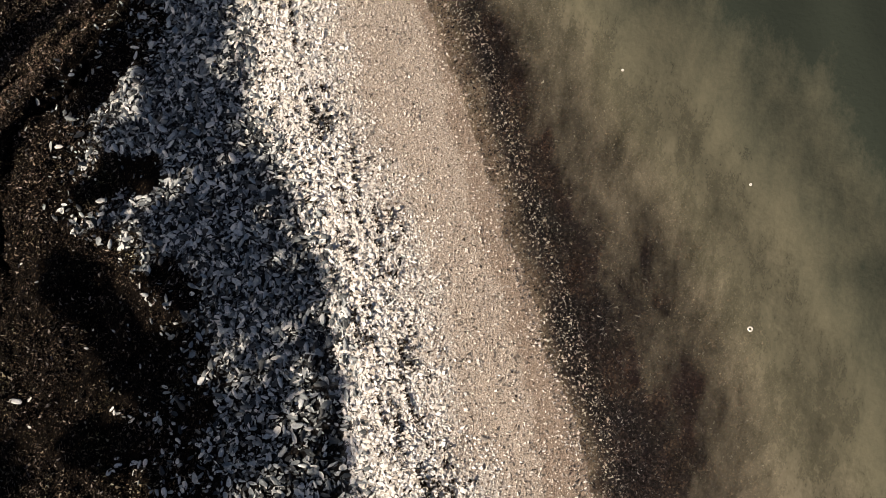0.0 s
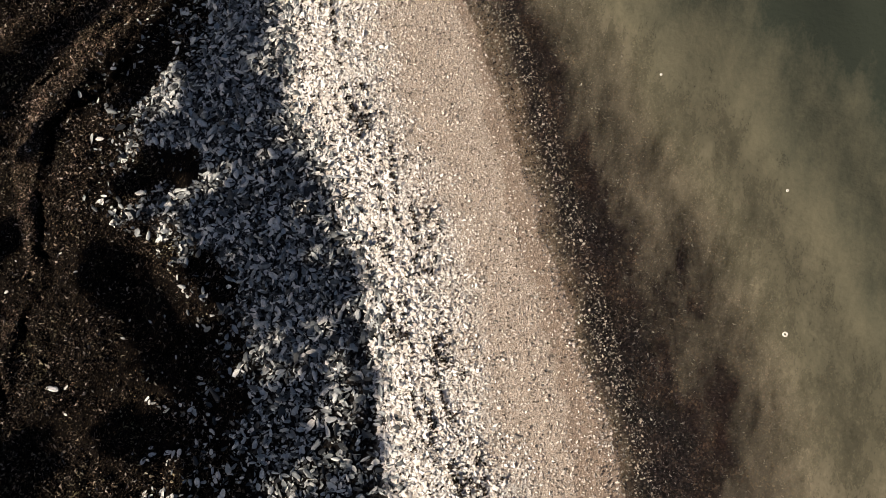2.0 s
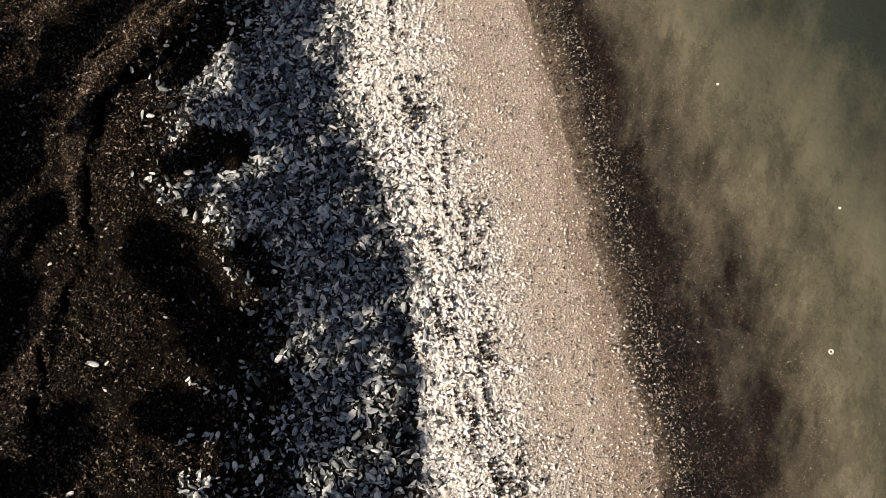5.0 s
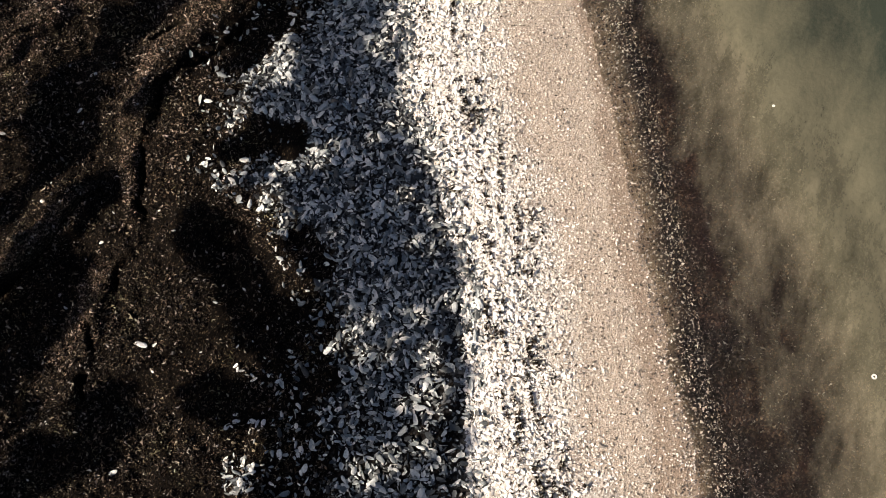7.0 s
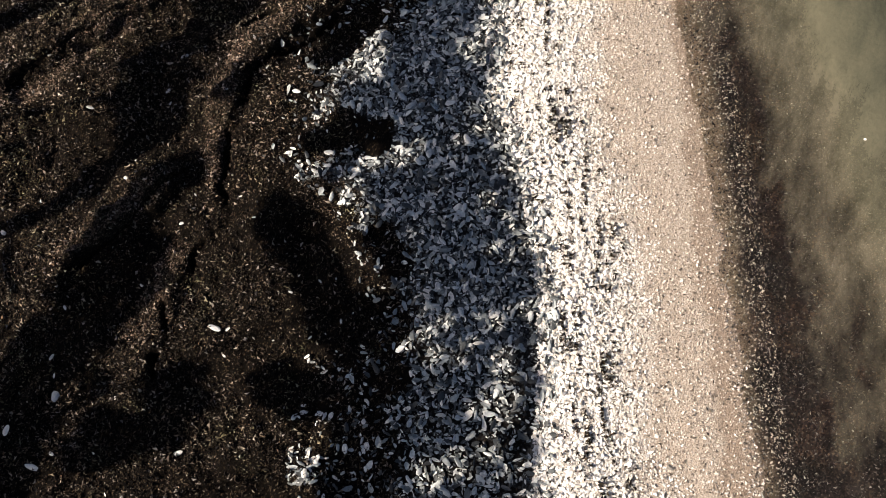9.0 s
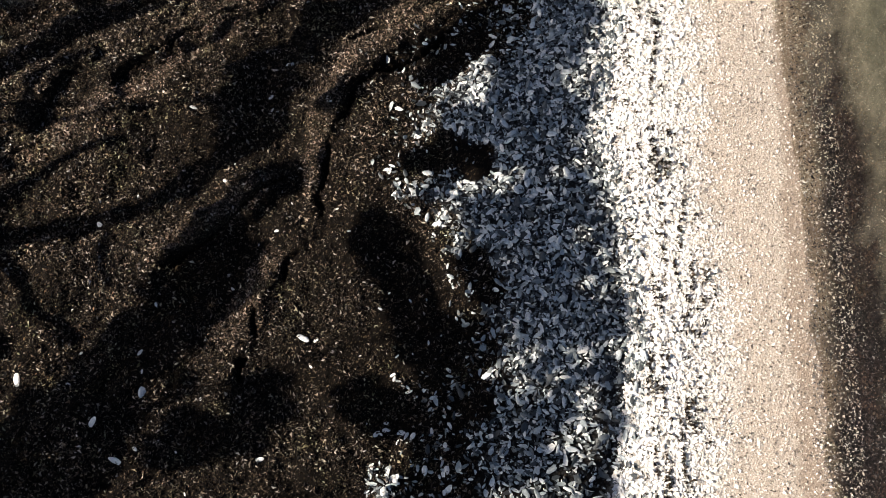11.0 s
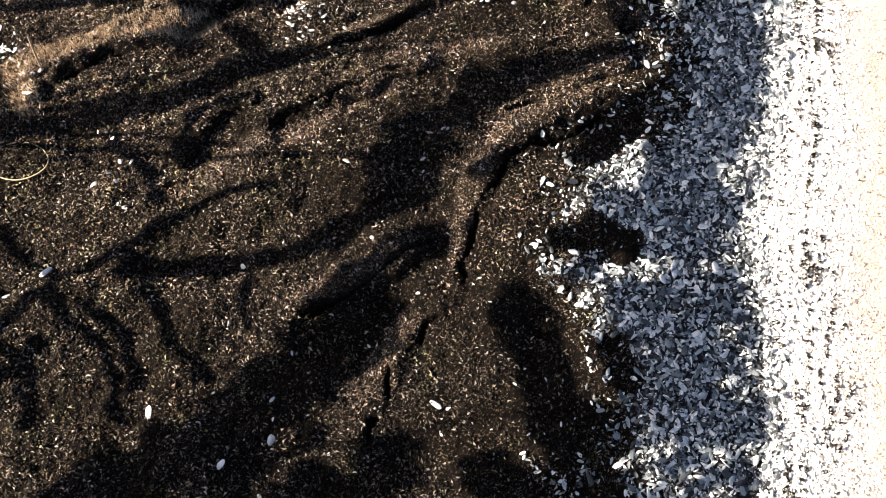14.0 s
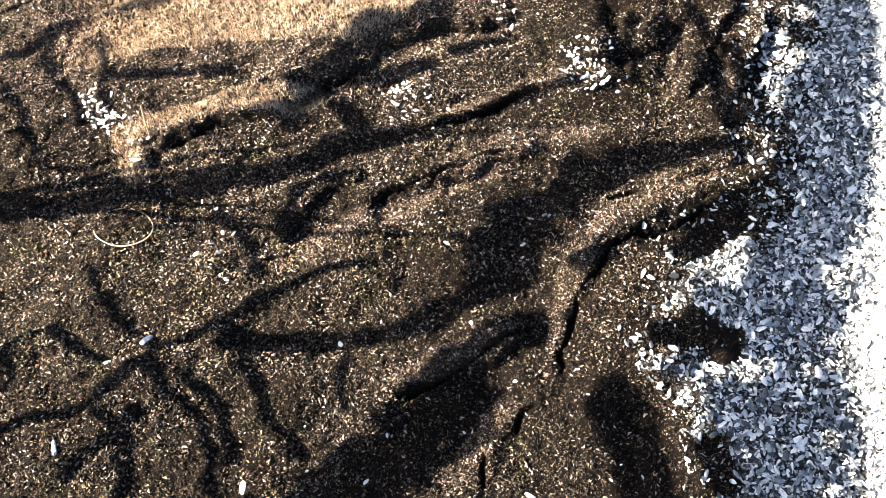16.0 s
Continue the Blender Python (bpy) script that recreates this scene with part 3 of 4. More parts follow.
# ---- scattered pieces ----
def shell_form(seed, n=7):
    """A cupped oval valve about 1 long: rim, shoulder, crown and a closed underside."""
    r = np.random.default_rng(seed)
    a = np.arange(n) * 2 * np.pi / n
    long = 0.5 * (1 + 0.16 * (r.random(n) - 0.5))
    wide = (0.15 + 0.15 * r.random()) * (1 + 0.25 * (r.random(n) - 0.5))
    rim = np.stack([long * np.cos(a), wide * np.sin(a) * (1 - 0.25 * np.cos(a)), 0.03 * r.random(n)], -1)
    mid = rim * (0.62, 0.62, 1) + np.array([-0.03, 0, 0.05])
    top = np.array([[-0.05, 0.0, 0.075]])
    low = np.array([[-0.03, 0.0, 0.05]])
    verts = np.concatenate([rim, mid, top, low])
    tris = []
    for i in range(n):
        j = (i + 1) % n
        tris += [(i, j, n + j), (i, n + j, n + i), (n + i, n + j, 2 * n), (j, i, 2 * n + 1)]
    return verts, np.array(tris)


def turns(n, tilt, flip=0.3):
    """Random turning matrices: any heading, tilted by up to about tilt degrees, some upside down."""
    h, t, d = rng.random(n) * 2 * np.pi, np.abs(rng.normal(0, radians(tilt), n)), rng.random(n) * 2 * np.pi
    t = np.where(rng.random(n) < flip, np.pi - t, t)
    ax, ay = np.cos(d), np.sin(d)
    c, s = np.cos(t), np.sin(t)
    R = np.zeros((n, 3, 3))
    R[:, 0, 0], R[:, 0, 1], R[:, 0, 2] = c + ax * ax * (1 - c), ax * ay * (1 - c), ay * s
    R[:, 1, 0], R[:, 1, 1], R[:, 1, 2] = ax * ay * (1 - c), c + ay * ay * (1 - c), -ax * s
    R[:, 2, 0], R[:, 2, 1], R[:, 2, 2] = -ay * s, ax * s, c
    Z = np.zeros((n, 3, 3))
    Z[:, 0, 0], Z[:, 0, 1], Z[:, 1, 0], Z[:, 1, 1], Z[:, 2, 2] = np.cos(h), -np.sin(h), np.sin(h), np.cos(h), 1
    return R @ Z


def scatter(name, forms, x, y, size, tilt, material, lift=0.2, flip=0.3):
    """Many loose pieces as one mesh, fewer on the outskirts to the south and north of the shell bank."""
    x, y, size = (np.asarray(v, float) for v in (x, y, size))
    full = smooth(-0.55, -0.25, y - 0.324 * x) * smooth(0.5, 0.2, y - 5.45 + 0.23 * (x + 3.06))
    near = rng.random(len(x)) < 0.3 + 0.7 * full
    x, y, size = x[near], y[near], size[near]
    base = np.stack([x, y, height(x, y) + lift * size], -1)
    kind = rng.integers(0, len(forms), len(x))
    vs, fs, start = [], [], 0
    for k, (fv, ft) in enumerate(forms):
        pick = kind == k
        n = int(pick.sum())
        p = np.einsum("nij,vj->nvi", turns(n, tilt, flip), fv) * size[pick][:, None, None] + base[pick][:, None, :]
        vs.append(p.reshape(-1, 3))
        fs.append((ft[None] + (np.arange(n) * len(fv))[:, None, None]).reshape(-1, 3) + start)
        start += n * len(fv)
    return mesh_object(name, np.concatenate(vs), np.concatenate(fs), material, smooth_faces=False)


def crumb(seed):
    """A broken crumb, three-sided."""
    r = np.random.default_rng(seed)
    v = np.array([(-0.6, -0.16, -0.12), (0.6, -0.14, -0.12), (0.0, 0.26, -0.12), (0.0, 0.0, 0.2)]) + 0.2 * (r.random((4, 3)) - 0.5)
    return v, np.array([(0, 1, 3), (1, 2, 3), (2, 0, 3)])


def chip_form(seed):
    """A flat broken flake about 1 long with four corners."""
    r = np.random.default_rng(seed)
    a = (np.arange(4) + 0.6 * (r.random(4) - 0.5)) * np.pi / 2
    rim = np.stack([0.5 * np.cos(a), (0.2 + 0.16 * r.random()) * np.sin(a), 0.05 * (r.random(4) - 0.5)], -1)
    return np.concatenate([rim, [[0.03, 0.0, 0.07]]]), np.array([(i, (i + 1) % 4, 4) for i in range(4)] + [(2, 1, 0), (3, 2, 0)])


CRUMBS = [crumb(200 + s) for s in range(6)]
SHELLS = [shell_form(s, 6 + s % 2) for s in range(9)]
CHIP_FORMS = [chip_form(40 + s) for s in range(7)]
Y0, Y1 = -4.2, 6.6


def along_shore(n):
    """Places along the shore, fewer past its southern end."""
    y = rng.uniform(Y0, Y1, n)
    return y[rng.random(n) < 0.3 + 0.7 * smooth(-1.5, -0.9, y)]


# the band of whole shells, its shade partly put into the colour
y = along_shore(71000)
n = len(y)
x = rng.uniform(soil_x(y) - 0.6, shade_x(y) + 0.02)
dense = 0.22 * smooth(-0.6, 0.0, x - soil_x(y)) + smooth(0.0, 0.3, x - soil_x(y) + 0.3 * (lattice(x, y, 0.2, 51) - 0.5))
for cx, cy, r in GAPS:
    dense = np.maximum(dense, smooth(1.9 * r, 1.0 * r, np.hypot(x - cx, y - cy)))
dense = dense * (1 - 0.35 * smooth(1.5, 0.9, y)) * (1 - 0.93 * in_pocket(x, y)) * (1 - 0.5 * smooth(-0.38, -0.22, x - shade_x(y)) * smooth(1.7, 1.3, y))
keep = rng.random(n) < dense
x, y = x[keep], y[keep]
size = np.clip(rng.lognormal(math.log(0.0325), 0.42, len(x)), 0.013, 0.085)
tagged(scatter("shell_bank", SHELLS, x, y, size, 38, SHADE_SHELL, 0.2, 0.5), "thick band of loose weathered oyster and cockle shells, greyed as in shade", "shells", kind="stuff")
# broken shells along the tide line, full sun put into their white
y = along_shore(112000)
n = len(y)
u = rng.random(n)
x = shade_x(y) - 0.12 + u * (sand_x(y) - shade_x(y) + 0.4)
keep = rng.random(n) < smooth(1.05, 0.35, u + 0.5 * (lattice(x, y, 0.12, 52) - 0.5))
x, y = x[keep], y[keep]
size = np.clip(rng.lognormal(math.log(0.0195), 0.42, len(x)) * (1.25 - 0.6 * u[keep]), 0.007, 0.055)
tagged(scatter("broken_shells", CHIP_FORMS, x, y, size, 27, SUNLIT_CHIPS, 0.18), "broken bleached shells on the tide line, full sun in their white", "shells", kind="stuff")
# small chips on the sand
y = along_shore(62000)
n = len(y)
x = sand_x(y) - 0.15 + (water_x(y) - sand_x(y) + 0.4) * rng.random(n) ** 1.3
size = np.clip(rng.lognormal(math.log(0.0122), 0.42, n), 0.005, 0.03)
tagged(scatter("shell_chips", CHIP_FORMS, x, y, size, 34, SAND_CHIPS, 0.2), "small shell chips strewn over wet sand", "shells", kind="stuff")
# wet chips under the edge of the sea, coloured dark for wave shade
y = along_shore(49000)
n = len(y)
x = water_x(y) - 0.08 + np.abs(rng.normal(0, 0.8, n))
size = np.clip(rng.lognormal(math.log(0.0115), 0.42, n), 0.005, 0.03)
tagged(scatter("sunken_shells", CRUMBS, x, y, size, 14, DARK_CHIPS), "wet shell gravel under shallow water, wave shade in its dark colour", "gravel", kind="stuff")


def blade(seed, w=0.05):
    """A bent stalk about 1 long, three-sided."""
    r = np.random.default_rng(seed)
    b = 0.25 * (r.random() - 0.5)
    rows = []
    for u, h in ((-0.5, 0), (0.5, b)):
        for k in range(3):
            a = k * 2 * np.pi / 3
            rows.append((u, h + w * math.cos(a) * 0.5, w * math.sin(a) * 0.5))
    tris = []
    for k in range(3):
        j = (k + 1) % 3
        tris += [(k, j, 3 + j), (k, 3 + j, 3 + k)]
    return np.array(rows), np.array(tris)


def spike(seed):
    """A short stiff blade that tapers to its tip, leaning."""
    r = np.random.default_rng(seed)
    lean = 0.5 * (r.random(2) - 0.5)
    return np.array([(-0.055, -0.03, -0.3), (0.055, -0.03, -0.3), (0.0, 0.06, -0.3), (lean[0], lean[1], 0.7)]), np.array([(0, 1, 3), (1, 2, 3), (2, 0, 3)])


SPIKES = [spike(300 + s) for s in range(6)]
BLADES = [blade(s, 0.035) for s in range(5)]
n = 45000
x, y = rng.uniform(-8.9, -1.8, n), rng.uniform(-1.8, 5.6, n)
keep = (x < soil_x(y) + 0.05) & (slit_part(x, y)[1] < 0.35) & (rng.random(n) < 0.35 + 0.65 * lattice(x, y, 0.25, 61))
x, y = x[keep], y[keep]
tagged(scatter("grass_litter", BLADES, x, y, rng.uniform(0.015, 0.042, len(x)), 20, LITTER, 0.12, 0.0), "brown matted dead grass stalks on peat", "grass", kind="stuff")
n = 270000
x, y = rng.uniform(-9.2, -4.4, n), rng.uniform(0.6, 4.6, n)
part = straw_and_crest_light(x, y)
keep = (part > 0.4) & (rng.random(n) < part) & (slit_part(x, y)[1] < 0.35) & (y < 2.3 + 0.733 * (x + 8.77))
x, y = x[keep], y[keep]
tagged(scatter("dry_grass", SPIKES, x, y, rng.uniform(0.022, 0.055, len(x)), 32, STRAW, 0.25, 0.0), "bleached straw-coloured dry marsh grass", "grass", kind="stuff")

n = 600000
x, y = rng.uniform(-8.9, -0.9, n), rng.uniform(-3.6, 5.8, n)
keep = (x < soil_x(y) + 0.15) & (0.65 * x + 0.76 * y > -5.4 + 0.25 * smooth(-1.5, -2.5, y)) & (rng.random(n) < 0.4 + 0.6 * smooth(-2.4, -1.4, y)) & (y < 2.2 + 0.733 * (x + 8.77)) & (slit_part(x, y)[1] < 0.35) & (rng.random(n) < crust(x, y))
x, y = x[keep], y[keep]
tagged(scatter("peat_crumbs", CRUMBS, x, y, np.clip(rng.lognormal(math.log(0.014), 0.44, len(x)), 0.006, 0.036), 40, LITTER, 0.3), "dark crumbs of peat and dead grass", "soil", kind="stuff")
# short golden bits on the rises, also painting the highlight on lit crests
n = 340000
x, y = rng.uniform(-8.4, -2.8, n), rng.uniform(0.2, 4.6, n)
keep = (x < soil_x(y)) & (slit_part(x, y)[1] < 0.35) & (rng.random(n) < np.where(straw_and_crest_light(x, y) < 0.5, 2.4, 0.15) * straw_and_crest_light(x, y))
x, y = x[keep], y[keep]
tagged(scatter("straw_bits", CRUMBS, x, y, np.clip(rng.lognormal(math.log(0.0128), 0.42, len(x)), 0.005, 0.033), 40, GOLD, 0.35), "short golden bits of dead grass on peat rises, also the crests' painted highlight", "straw", kind="stuff")
# dark bits of weed on the tide line
y = along_shore(90000)
n = len(y)
u = rng.choice((0.02, 0.4, 0.62), n, p=(0.2, 0.45, 0.35)) + rng.normal(0, 0.16, n)
x = shade_x(y) + (sand_x(y) - shade_x(y)) * (u + 0.1 * np.sin(3.1 * y) + 0.05 * np.sin(9.7 * y))
keep = rng.random(n) < smooth(0.49, 0.82, 0.5 * lattice(x + 0.52 * y, y * 0.2, 0.04, 53) + 0.5 * lattice(x, y, 0.022, 54))
x, y = x[keep], y[keep]
n = len(x)
tagged(scatter("weed_bits", CRUMBS, x, y, np.clip(rng.lognormal(math.log(0.0135), 0.45, n), 0.006, 0.04), 30, PEAT_BIT, 0.6), "dark scraps of dry weed along the tide line", "seaweed", kind="stuff")

# scraps of fallen leaf
def leaf_scrap(seed):
    r = np.random.default_rng(seed)
    v = np.array([(-0.5, 0, 0), (0, -0.24, 0.07), (0.5, 0, 0.02), (0, 0.24, 0.07), (0, 0, -0.05)]) + 0.06 * (r.random((5, 3)) - 0.5)
    return v, np.array([(0, 1, 3), (1, 2, 3), (0, 4, 1), (1, 4, 2), (2, 4, 3), (3, 4, 0)])


SCRAPS = [leaf_scrap(400 + s) for s in range(5)]
n = 9000
x, y = rng.uniform(-6.9, -3.6, n), rng.uniform(-1.4, 1.3, n)
keep = (0.65 * x + 0.76 * y > -5.2) & (rng.random(n) < 0.2 + 0.8 * smooth(-4.2, -5.0, x + 0.4 * y) * lattice(x, y, 0.4, 43))
x, y = x[keep], y[keep]
tagged(scatter("leaf_scraps", SCRAPS, x, y, rng.uniform(0.013, 0.034, len(x)), 30, LEAF_BIT, 0.25), "scraps of fallen leaves on mossy peat", "leaves", kind="stuff")

# ---- single shells ----
def shell_meshes():
    made = []
    for seed in range(6):
        v, t = shell_form(100 + seed, 12)
        bm = bmesh.new()
        vs = [bm.verts.new(p) for p in v]
        for f in t:
            bm.faces.new([vs[i] for i in f])
        me = bpy.data.meshes.new("oyster_shell")
        bm.to_mesh(me)
        bm.free()
        me.materials.append(SINGLE)
        made.append(me)
    return made


SHELL_MESHES = shell_meshes()


def single_shell(x, y, size, label, group, tilt=18, slim=1.0):
    ob = new("oyster_shell", SHELL_MESHES[rng.integers(len(SHELL_MESHES))])
    ob.matrix_world = pose(x, y, float(height(x, y)) + 0.06 * size, rng.normal(0, tilt), rng.normal(0, tilt), rng.uniform(0, 360)) @ Matrix.Scale(size, 4)
    if slim < 1:
        ob.matrix_world = ob.matrix_world @ Matrix.Diagonal((1, slim, 1, 1))
    return tagged(ob, label, "shell", group)


for px, py, size in ((-2.88, 0.72, 0.09), (-3.6, -0.06, 0.1), (-4.39, -0.4, 0.1), (-3.49, -0.51, 0.09), (-3.74, -0.39, 0.11), (-2.72, -0.08, 0.08), (-5.64, -0.07, 0.1),
                     (-5.73, -0.35, 0.08), (-5.83, 0.61, 0.07), (-5.68, 0.72, 0.06), (-4.55, 0.75, 0.06), (-4.43, 1.78, 0.06), (-3.1, 3.62, 0.1), (-6.72, 0.88, 0.09)):
    single_shell(px, py, size, "single pale oyster shell lying on dark peat", "shells on the peat")
long_shell = single_shell(-5.54, -1.01, 0.14, "long narrow white razor shell on mossy peat", "shells on the peat", 8, 0.4)
for cx, cy, spread, count in ((-7.26, 1.0, 0.11, 62), (-6.9, 1.01, 0.08, 26), (-5.41, 2.52, 0.13, 40), (-4.56, 3.6, 0.12, 48), (-4.42, 3.5, 0.1, 18), (-6.92, 1.9, 0.12, 6), (-5.39, 3.66, 0.15, 14), (-5.7, 0.75, 0.25, 10), (-2.0, 0.5, 0.15, 14), (-2.75, 3.02, 0.14, 22)):
    for _ in range(count):
        single_shell(rng.normal(cx, spread), rng.normal(cy, spread * 0.8), rng.uniform(0.03, 0.06), "bleached oyster shell in a small heap on peat", "shells in heaps")
for _ in range(90):
    py = rng.uniform(-1.2, 4.6)
    px = soil_x(py) - abs(rng.normal(0, 1.4))
    single_shell(px, py, rng.uniform(0.02, 0.05), "small pale shell lying on dark peat", "small shells on the peat")

# ---- white flecks put on the sea surface for sunken shells ----
def floating_ring(x, y, across, thick):
    bm = bmesh.new()
    rows = []
    for k in range(14):
        a = 2 * math.pi * k / 14
        ring_row = []
        for l in range(6):
            b = 2 * math.pi * l / 6
            r = across / 2 + thick * math.cos(b)
            ring_row.append(bm.verts.new((r * math.cos(a), r * math.sin(a), thick * math.sin(b))))
        rows.append(ring_row)
    for k in range(14):
        for l in range(6):
            bm.faces.new((rows[k][l], rows[(k + 1) % 14][l], rows[(k + 1) % 14][(l + 1) % 6], rows[k][(l + 1) % 6]))
    me = bpy.data.meshes.new("foam_ring")
    bm.to_mesh(me)
    bm.free()
    me.materials.append(SINGLE)
    ob = new("foam_ring", me)
    ob.location = (x, y, float(sea_height(np.array(x), np.array(y))))
    return tagged(ob, "small white ring on murky water, standing in for a sunken shell", "foam", "foam on the sea")


for fx, fy, across, thick in ((1.5, 1.97, 0.024, 0.0055), (0.5, 3.57, 0.012, 0.004), (1.4, 2.9, 0.012, 0.004)):
    floating_ring(fx, fy, across, thick)

# ---- trees inland, whose shade falls on the shore ----
def from_shade(px, py, h):
    """The place at height h that shades the ground at (px, py)."""
    return np.array([px - SUN_XY[0] * h * COT / math.hypot(*SUN_XY), py - SUN_XY[1] * h * COT / math.hypot(*SUN_XY), h])


def limb(name, points, radii, parent, sides=8):
    bm = bmesh.new()
    rings = []
    for n, (p, r) in enumerate(zip(points, radii)):
        a, b = points[max(n - 1, 0)], points[min(n + 1, len(points) - 1)]
        q = Vector(b - a).to_track_quat("Z", "Y")
        rings.append([bm.verts.new(Vector(p) + q @ Vector((r * math.cos(2 * math.pi * k / sides), r * math.sin(2 * math.pi * k / sides), 0))) for k in range(sides)])
    for lo, hi in zip(rings[:-1], rings[1:]):
        for k in range(sides):
            bm.faces.new((lo[k], lo[(k + 1) % sides], hi[(k + 1) % sides], hi[k]))
    bm.faces.new(rings[0][::-1])
    bm.faces.new(rings[-1])
    me = bpy.data.meshes.new(name)
    bm.to_mesh(me)
    bm.free()
    for f in me.polygons:
        f.use_smooth = True
    me.materials.append(BARK)
    ob = new(name, me)
    ob.parent = parent
    return ob


# shade under the upper bank: course and half width
SHADE_UPPER = (
    (((-7.25, -0.05), (-6.8, 0.41), (-6.36, 0.87), (-6.01, 1.24), (-5.62, 1.69)), 0.074),
    (((-5.64, 1.72), (-5.46, 2.03), (-5.25, 2.3), (-5.0, 2.54)), 0.066),
    (((-5.62, 3.37), (-5.86, 3.03), (-5.99, 2.7), (-5.99, 2.4), (-6.01, 2.12), (-6.04, 1.86)), 0.094),
    (((-5.84, 2.47), (-5.66, 2.66), (-5.46, 2.9)), 0.066),
    (((-5.73, 2.2), (-5.55, 2.09), (-5.66, 1.84)), 0.07),
    (((-5.44, 1.08), (-5.41, 1.28), (-5.45, 1.5), (-5.4, 1.7), (-5.24, 1.85)), 0.047),
    (((-7.41, 1.33), (-7.1, 1.6), (-6.67, 1.92)), 0.039),
)
# shade beside the small ridges: course and half width
SHADE_RIDGES = (
    (((-5.13, 2.33), (-5.01, 2.55), (-4.91, 2.77), (-4.82, 3.0), (-4.7, 3.19), (-4.58, 3.38), (-4.42, 3.49)), 0.043),
    (((-5.38, 3.11), (-5.27, 3.29), (-5.17, 3.45)), 0.035),
    (((-4.56, 4.14), (-4.36, 3.96), (-4.17, 3.75)), 0.066),
    (((-4.43, 4.44), (-4.24, 4.25), (-4.0, 4.02)), 0.031),
    (((-4.18, 4.52), (-3.96, 4.39), (-3.78, 4.35)), 0.043),
    (((-3.81, 4.21), (-3.68, 4.08), (-3.52, 3.98), (-3.34, 3.79)), 0.062),
    (((-3.68, 4.43), (-3.51, 4.27), (-3.36, 4.01)), 0.078),
    (((-3.18, 3.99), (-2.96, 4.01)), 0.058),
)
# bank shade in the long hollow, thrown by added leaves: course and half width
SHADE_HOLLOW = (
    (((-5.18, 0.27), (-4.88, 0.52), (-4.57, 0.77), (-4.24, 1.1)), 0.051),
    (((-4.25, 1.11), (-4.1, 1.42), (-4.04, 1.73)), 0.113),
    (((-4.08, 1.84), (-4.07, 2.18), (-4.04, 2.52), (-4.04, 2.73)), 0.187),
    (((-3.93, 2.77), (-3.78, 2.98)), 0.058),
    (((-3.91, 2.99), (-3.69, 3.29), (-3.45, 3.51), (-3.22, 3.68)), 0.082),
    (((-3.8, 3.01), (-3.54, 3.21), (-3.36, 3.37)), 0.027),
    (((-3.13, 2.91), (-3.01, 3.2), (-2.86, 3.51)), 0.105),
    (((-2.9, 2.99), (-2.65, 3.29)), 0.086),
    (((-3.53, 2.26), (-3.49, 2.37), (-3.47, 2.48)), 0.047),
)
# shade over the lower creek: course and half width
SHADE_CREEK = (
    (((-3.54, 1.68), (-3.66, 1.4), (-3.74, 1.1), (-3.81, 0.81)), 0.101),
    (((-3.6, 0.84), (-3.69, 0.51), (-3.81, 0.13), (-3.92, -0.21), (-4.0, -0.56)), 0.226),
    (((-3.86, -0.47), (-3.99, -0.72), (-4.05, -0.98)), 0.195),
    (((-3.62, -0.31), (-3.57, -0.61)), 0.117),
    (((-3.35, 0.15), (-3.4, 0.06)), 0.055),
    (((-3.23, -0.05), (-3.04, 0.02)), 0.066),
    (((-3.02, 0.32), (-2.8, 0.47)), 0.039),
    (((-2.98, 0.23), (-2.8, 0.25)), 0.078),
    (((-3.24, -0.28), (-3.06, -0.14), (-2.83, 0.06)), 0.101),
    (((-3.91, -0.23), (-4.06, -0.57), (-4.24, -0.87), (-4.33, -1.1)), 0.214),
    (((-3.67, -0.19), (-3.57, -0.45), (-3.66, -0.79)), 0.164),
)
SHADES = SHADE_UPPER + SHADE_RIDGES + SHADE_HOLLOW + SHADE_CREEK + SHADE_POCKETS


def shaded(px, py):
    belt = (px > soil_x(py) - 0.3 * (py < 1.3) - 0.05) & (px < shade_x(py) + 0.1 * (lattice(px, py, 0.14, 71) - 0.5) + 0.1 * (lattice(px, py, 0.4, 76) - 0.5))
    fringe = np.where(px > shade_x(py) - 0.24, smooth(0.36, 0.52, lattice(px, py, 0.07, 74) + (0.8 + 0.9 * (py > 1.7)) * (shade_x(py) - 0.15 + 0.06 * (py > 1.7) - px)), 1.0)
    keep = np.where(belt, fringe, 0.0)
    for pts, half in SHADES:
        d, _, _ = to_line(px, py, pts)
        keep = np.maximum(keep, smooth(half * 1.4, half * 1.05, d + 0.7 * half * (lattice(px, py, 0.12, 72) - 0.5) + 0.4 * half * (lattice(px, py, 0.3, 75) - 0.5)))
    for cx, cy, r in GAPS:
        d = np.hypot(px - cx, py - cy) + 1.7 * r * (lattice(px, py, 0.07, 73) - 0.5)
        keep = keep * smooth(1.2 * r, 1.35 * r, d)
    return keep


def leaf_form():
    v = np.array([(-0.5, 0, 0), (0, -0.27, 0.06), (0.5, 0, -0.05), (0, 0.27, 0.06), (0, 0, -0.02)])
    return v, np.array([(0, 1, 4), (1, 2, 4), (2, 3, 4), (3, 0, 4)])


def crown(places, parent):
    v, t = leaf_form()
    n = len(places)
    p = np.einsum("nij,vj->nvi", turns(n, 70, 0.2), v) * rng.uniform(0.045, 0.07, n)[:, None, None] + places[:, None, :]
    ob = mesh_object("crown", p.reshape(-1, 3), (t[None] + (np.arange(n) * len(v))[:, None, None]).reshape(-1, 3), LEAF, False)
    ob.parent = parent
    return ob


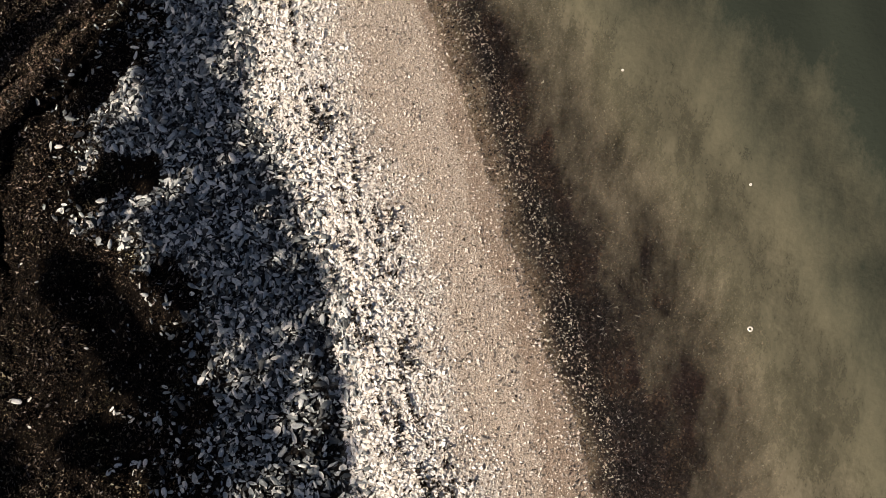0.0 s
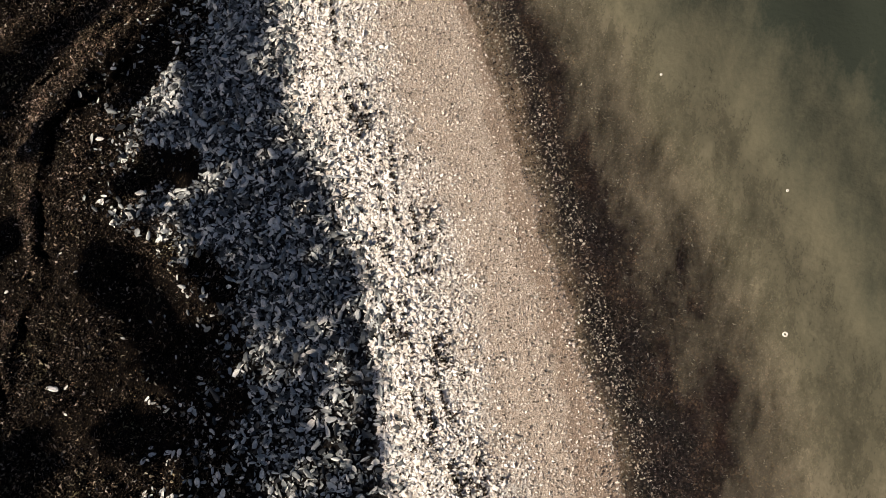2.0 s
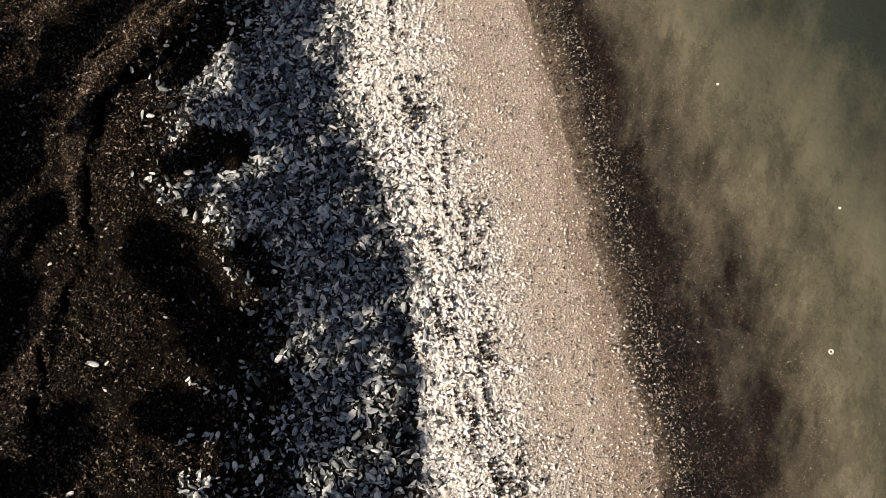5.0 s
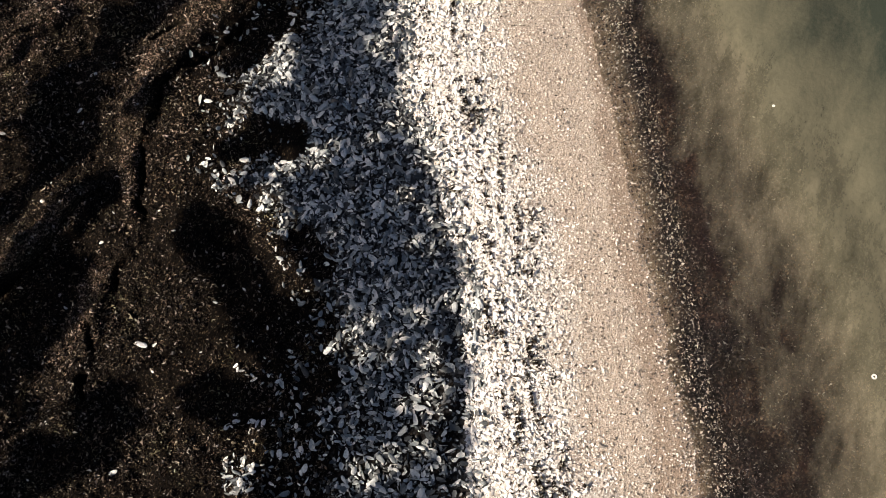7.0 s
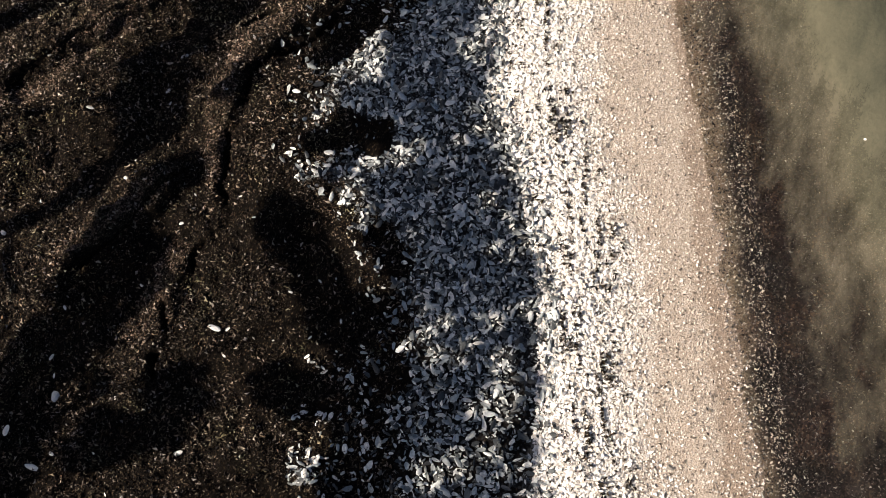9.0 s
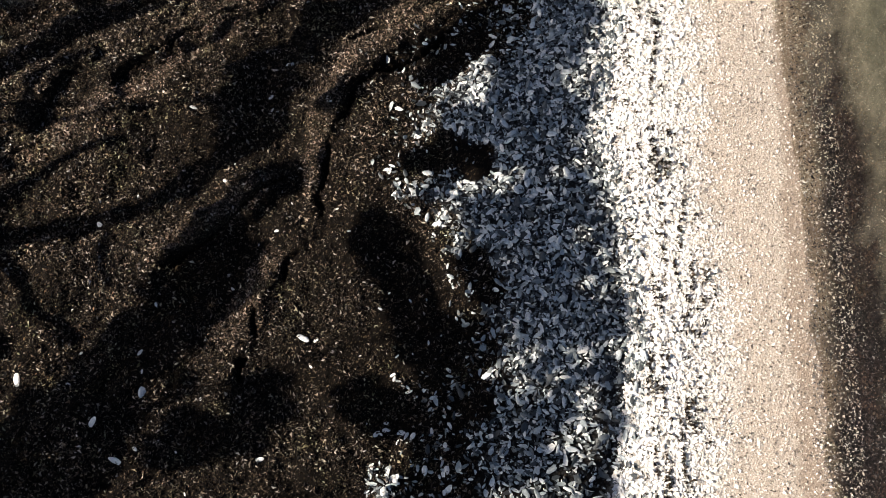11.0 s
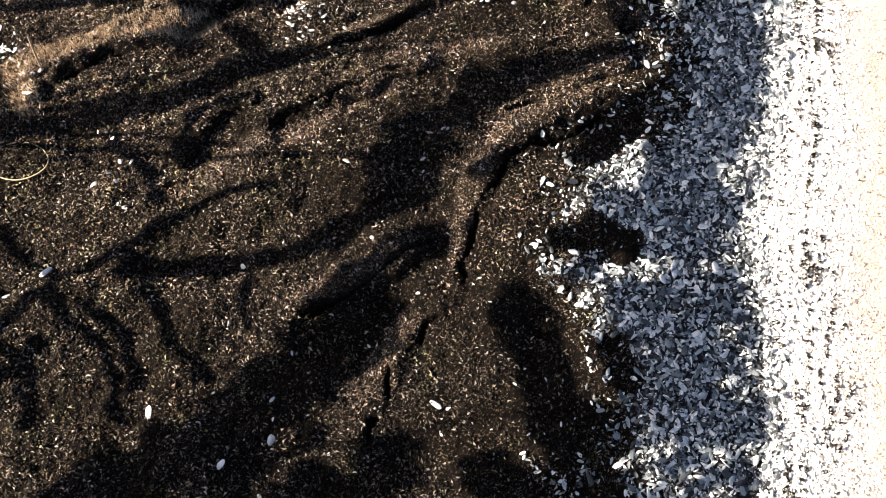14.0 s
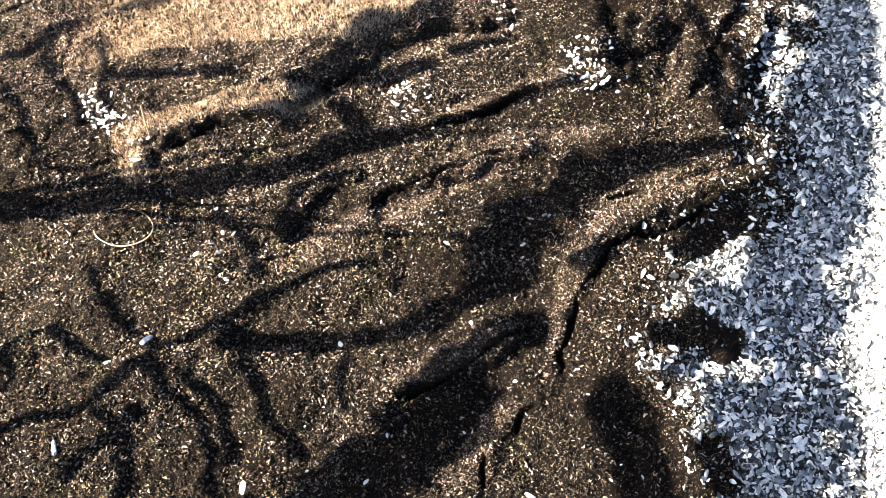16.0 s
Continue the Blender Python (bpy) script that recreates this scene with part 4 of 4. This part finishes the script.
# unseen leaves set back along the sun, added for bank shade too
n = 430000
px, py = rng.uniform(-7.6, 1.2, n), rng.uniform(-3.6, 6.2, n)
keep = rng.random(n) < shaded(px, py)
px, py = px[keep], py[keep]
hh = np.where(px > soil_x(py) - 0.1, rng.uniform(3.8, 5.2, len(px)), np.where(px < -4.7, rng.uniform(2.2, 2.8, len(px)), rng.uniform(3.1, 4.0, len(px))))
leaves = np.stack([px - SUN_XY[0] * hh * COT, py - SUN_XY[1] * hh * COT, hh], -1)
ROOTS = ((-9.2, -4.6), (-10.4, -2.4), (-12.0, -0.6))
nearest = np.argmin([np.hypot(leaves[:, 0] - a, leaves[:, 1] - b) for a, b in ROOTS], 0)
TREES = []
for k, (bx, by) in enumerate(ROOTS):
    tree = tagged(new("tree"), "leafy inland tree that shades the shell beach", "tree", "trees inland")
    TREES.append(tree)
    foot = np.array([bx, by, float(height(bx, by)) - 0.1])
    own = leaves[nearest == k]
    crown(own, tree)
    centre = own.mean(0)
    fork = foot + (centre - foot) * 0.45
    limb("trunk", [foot, foot + (fork - foot) * 0.4 + np.array([0.05, 0, 0.3]), fork], (0.17, 0.14, 0.11), tree)
    for _ in range(4):
        tip = own[rng.integers(len(own))]
        middle = fork + (tip - fork) * 0.5 + rng.normal(0, 0.12, 3)
        limb("limb", [fork, middle, tip], (0.03, 0.02, 0.008), tree, 6)

# bare boughs whose thin shadows cross the peat: course of the shadow and half width
BOUGHS_LOW = (
    (((-5.96, -1.15), (-5.86, -0.98), (-5.68, -0.78), (-5.54, -0.53), (-5.49, -0.32), (-5.51, -0.05), (-5.4, 0.15), (-5.31, 0.4), (-5.21, 0.7), (-5.11, 0.95), (-5.0, 1.13), (-4.76, 1.34)), 0.036),
    (((-5.68, -0.05), (-5.47, -0.09), (-5.19, -0.23), (-4.96, -0.29), (-4.75, -0.39), (-4.5, -0.58)), 0.03),
    (((-5.36, 0.36), (-5.18, 0.32), (-4.97, 0.25), (-4.71, 0.13), (-4.51, 0.07), (-4.31, -0.08)), 0.03),
    (((-5.31, -0.43), (-5.32, -0.66), (-5.38, -0.9), (-5.32, -1.07)), 0.033),
    (((-5.51, -0.59), (-5.23, -0.71), (-4.95, -0.93)), 0.03),
)
BOUGHS_MIDDLE = (
    (((-6.33, 0.11), (-6.13, -0.01), (-5.94, -0.08), (-5.73, -0.11)), 0.026),
    (((-6.21, -0.38), (-6.32, -0.55), (-6.29, -0.76), (-6.18, -0.96)), 0.033),
    (((-6.18, -0.41), (-5.96, -0.42), (-5.74, -0.35)), 0.03),
    (((-4.51, 0.69), (-4.32, 0.55), (-4.17, 0.44)), 0.023),
    (((-5.93, 0.99), (-5.73, 0.95), (-5.51, 0.88), (-5.34, 0.79)), 0.03),
    (((-6.23, 0.55), (-6.02, 0.74), (-5.9, 0.96)), 0.02),
)
BOUGHS_HIGH = (
    (((-5.87, 0.92), (-5.64, 1.1), (-5.51, 1.36)), 0.013),
    (((-8.04, 0.77), (-7.6, 0.55), (-7.3, 0.43)), 0.027),
    (((-7.28, 0.4), (-7.02, 0.61), (-6.85, 0.89), (-6.66, 1.16)), 0.02),
    (((-8.29, 0.84), (-8.13, 1.06), (-8.1, 1.32), (-7.99, 1.56), (-7.82, 1.81), (-7.62, 2.1)), 0.036),
    (((-8.68, 1.17), (-8.49, 1.39), (-8.29, 1.65)), 0.02),
    (((-8.1, 1.26), (-7.81, 1.04)), 0.02),
    (((-7.77, 1.04), (-7.51, 0.97), (-7.26, 0.86)), 0.027),
    (((-7.78, 1.5), (-7.43, 1.29), (-7.2, 1.1)), 0.023),
    (((-5.08, 0.26), (-4.9, 0.22), (-4.6, 0.12), (-4.45, 0.02)), 0.03),
    (((-5.23, -0.02), (-4.86, -0.17), (-4.58, -0.36)), 0.03),
)
for pts, r in BOUGHS_LOW + BOUGHS_MIDDLE + BOUGHS_HIGH:
    places = [from_shade(a, b, 2.0 + 0.06 * i) for i, (a, b) in enumerate(pts)]
    limb("bough", places, np.linspace(1.25 * r, 1.0 * r, len(places)), TREES[1], 6)

# ---- hoop and stake ----
def curve_thing(name, points, radius, material, closed=False):
    cu = bpy.data.curves.new(name, "CURVE")
    cu.dimensions, cu.bevel_depth, cu.bevel_resolution, cu.resolution_u = "3D", radius, 2, 6
    sp = cu.splines.new("NURBS")
    sp.points.add(len(points) - 1)
    for p, q in zip(sp.points, points):
        p.co = (*q, 1)
    sp.use_cyclic_u, sp.use_endpoint_u, sp.order_u = closed, not closed, 3
    cu.materials.append(material)
    return new(name, cu)


ring = []
for k in range(14):
    a = 2 * math.pi * k / 14
    u, v = 0.235 * math.cos(a), 0.16 * math.sin(a)
    hx, hy = -6.39 + 0.88 * u - 0.47 * v, 0.43 + 0.47 * u + 0.88 * v
    ring.append((hx, hy, float(height(hx, hy)) + 0.004 + 0.016 * math.cos(a + 0.9)))
tagged(curve_thing("reed_hoop", ring, 0.005, REED, True), "bent hoop of dry reed lying on peat", "hoop")
bz = float(height(-6.77, 1.08))
tagged(curve_thing("stake", [(-6.77, 1.08, bz - 0.05), (-6.755, 1.1, bz + 0.2), (-6.735, 1.14, bz + 0.42)], 0.007, REED), "thin pale stake standing in the peat", "stick")
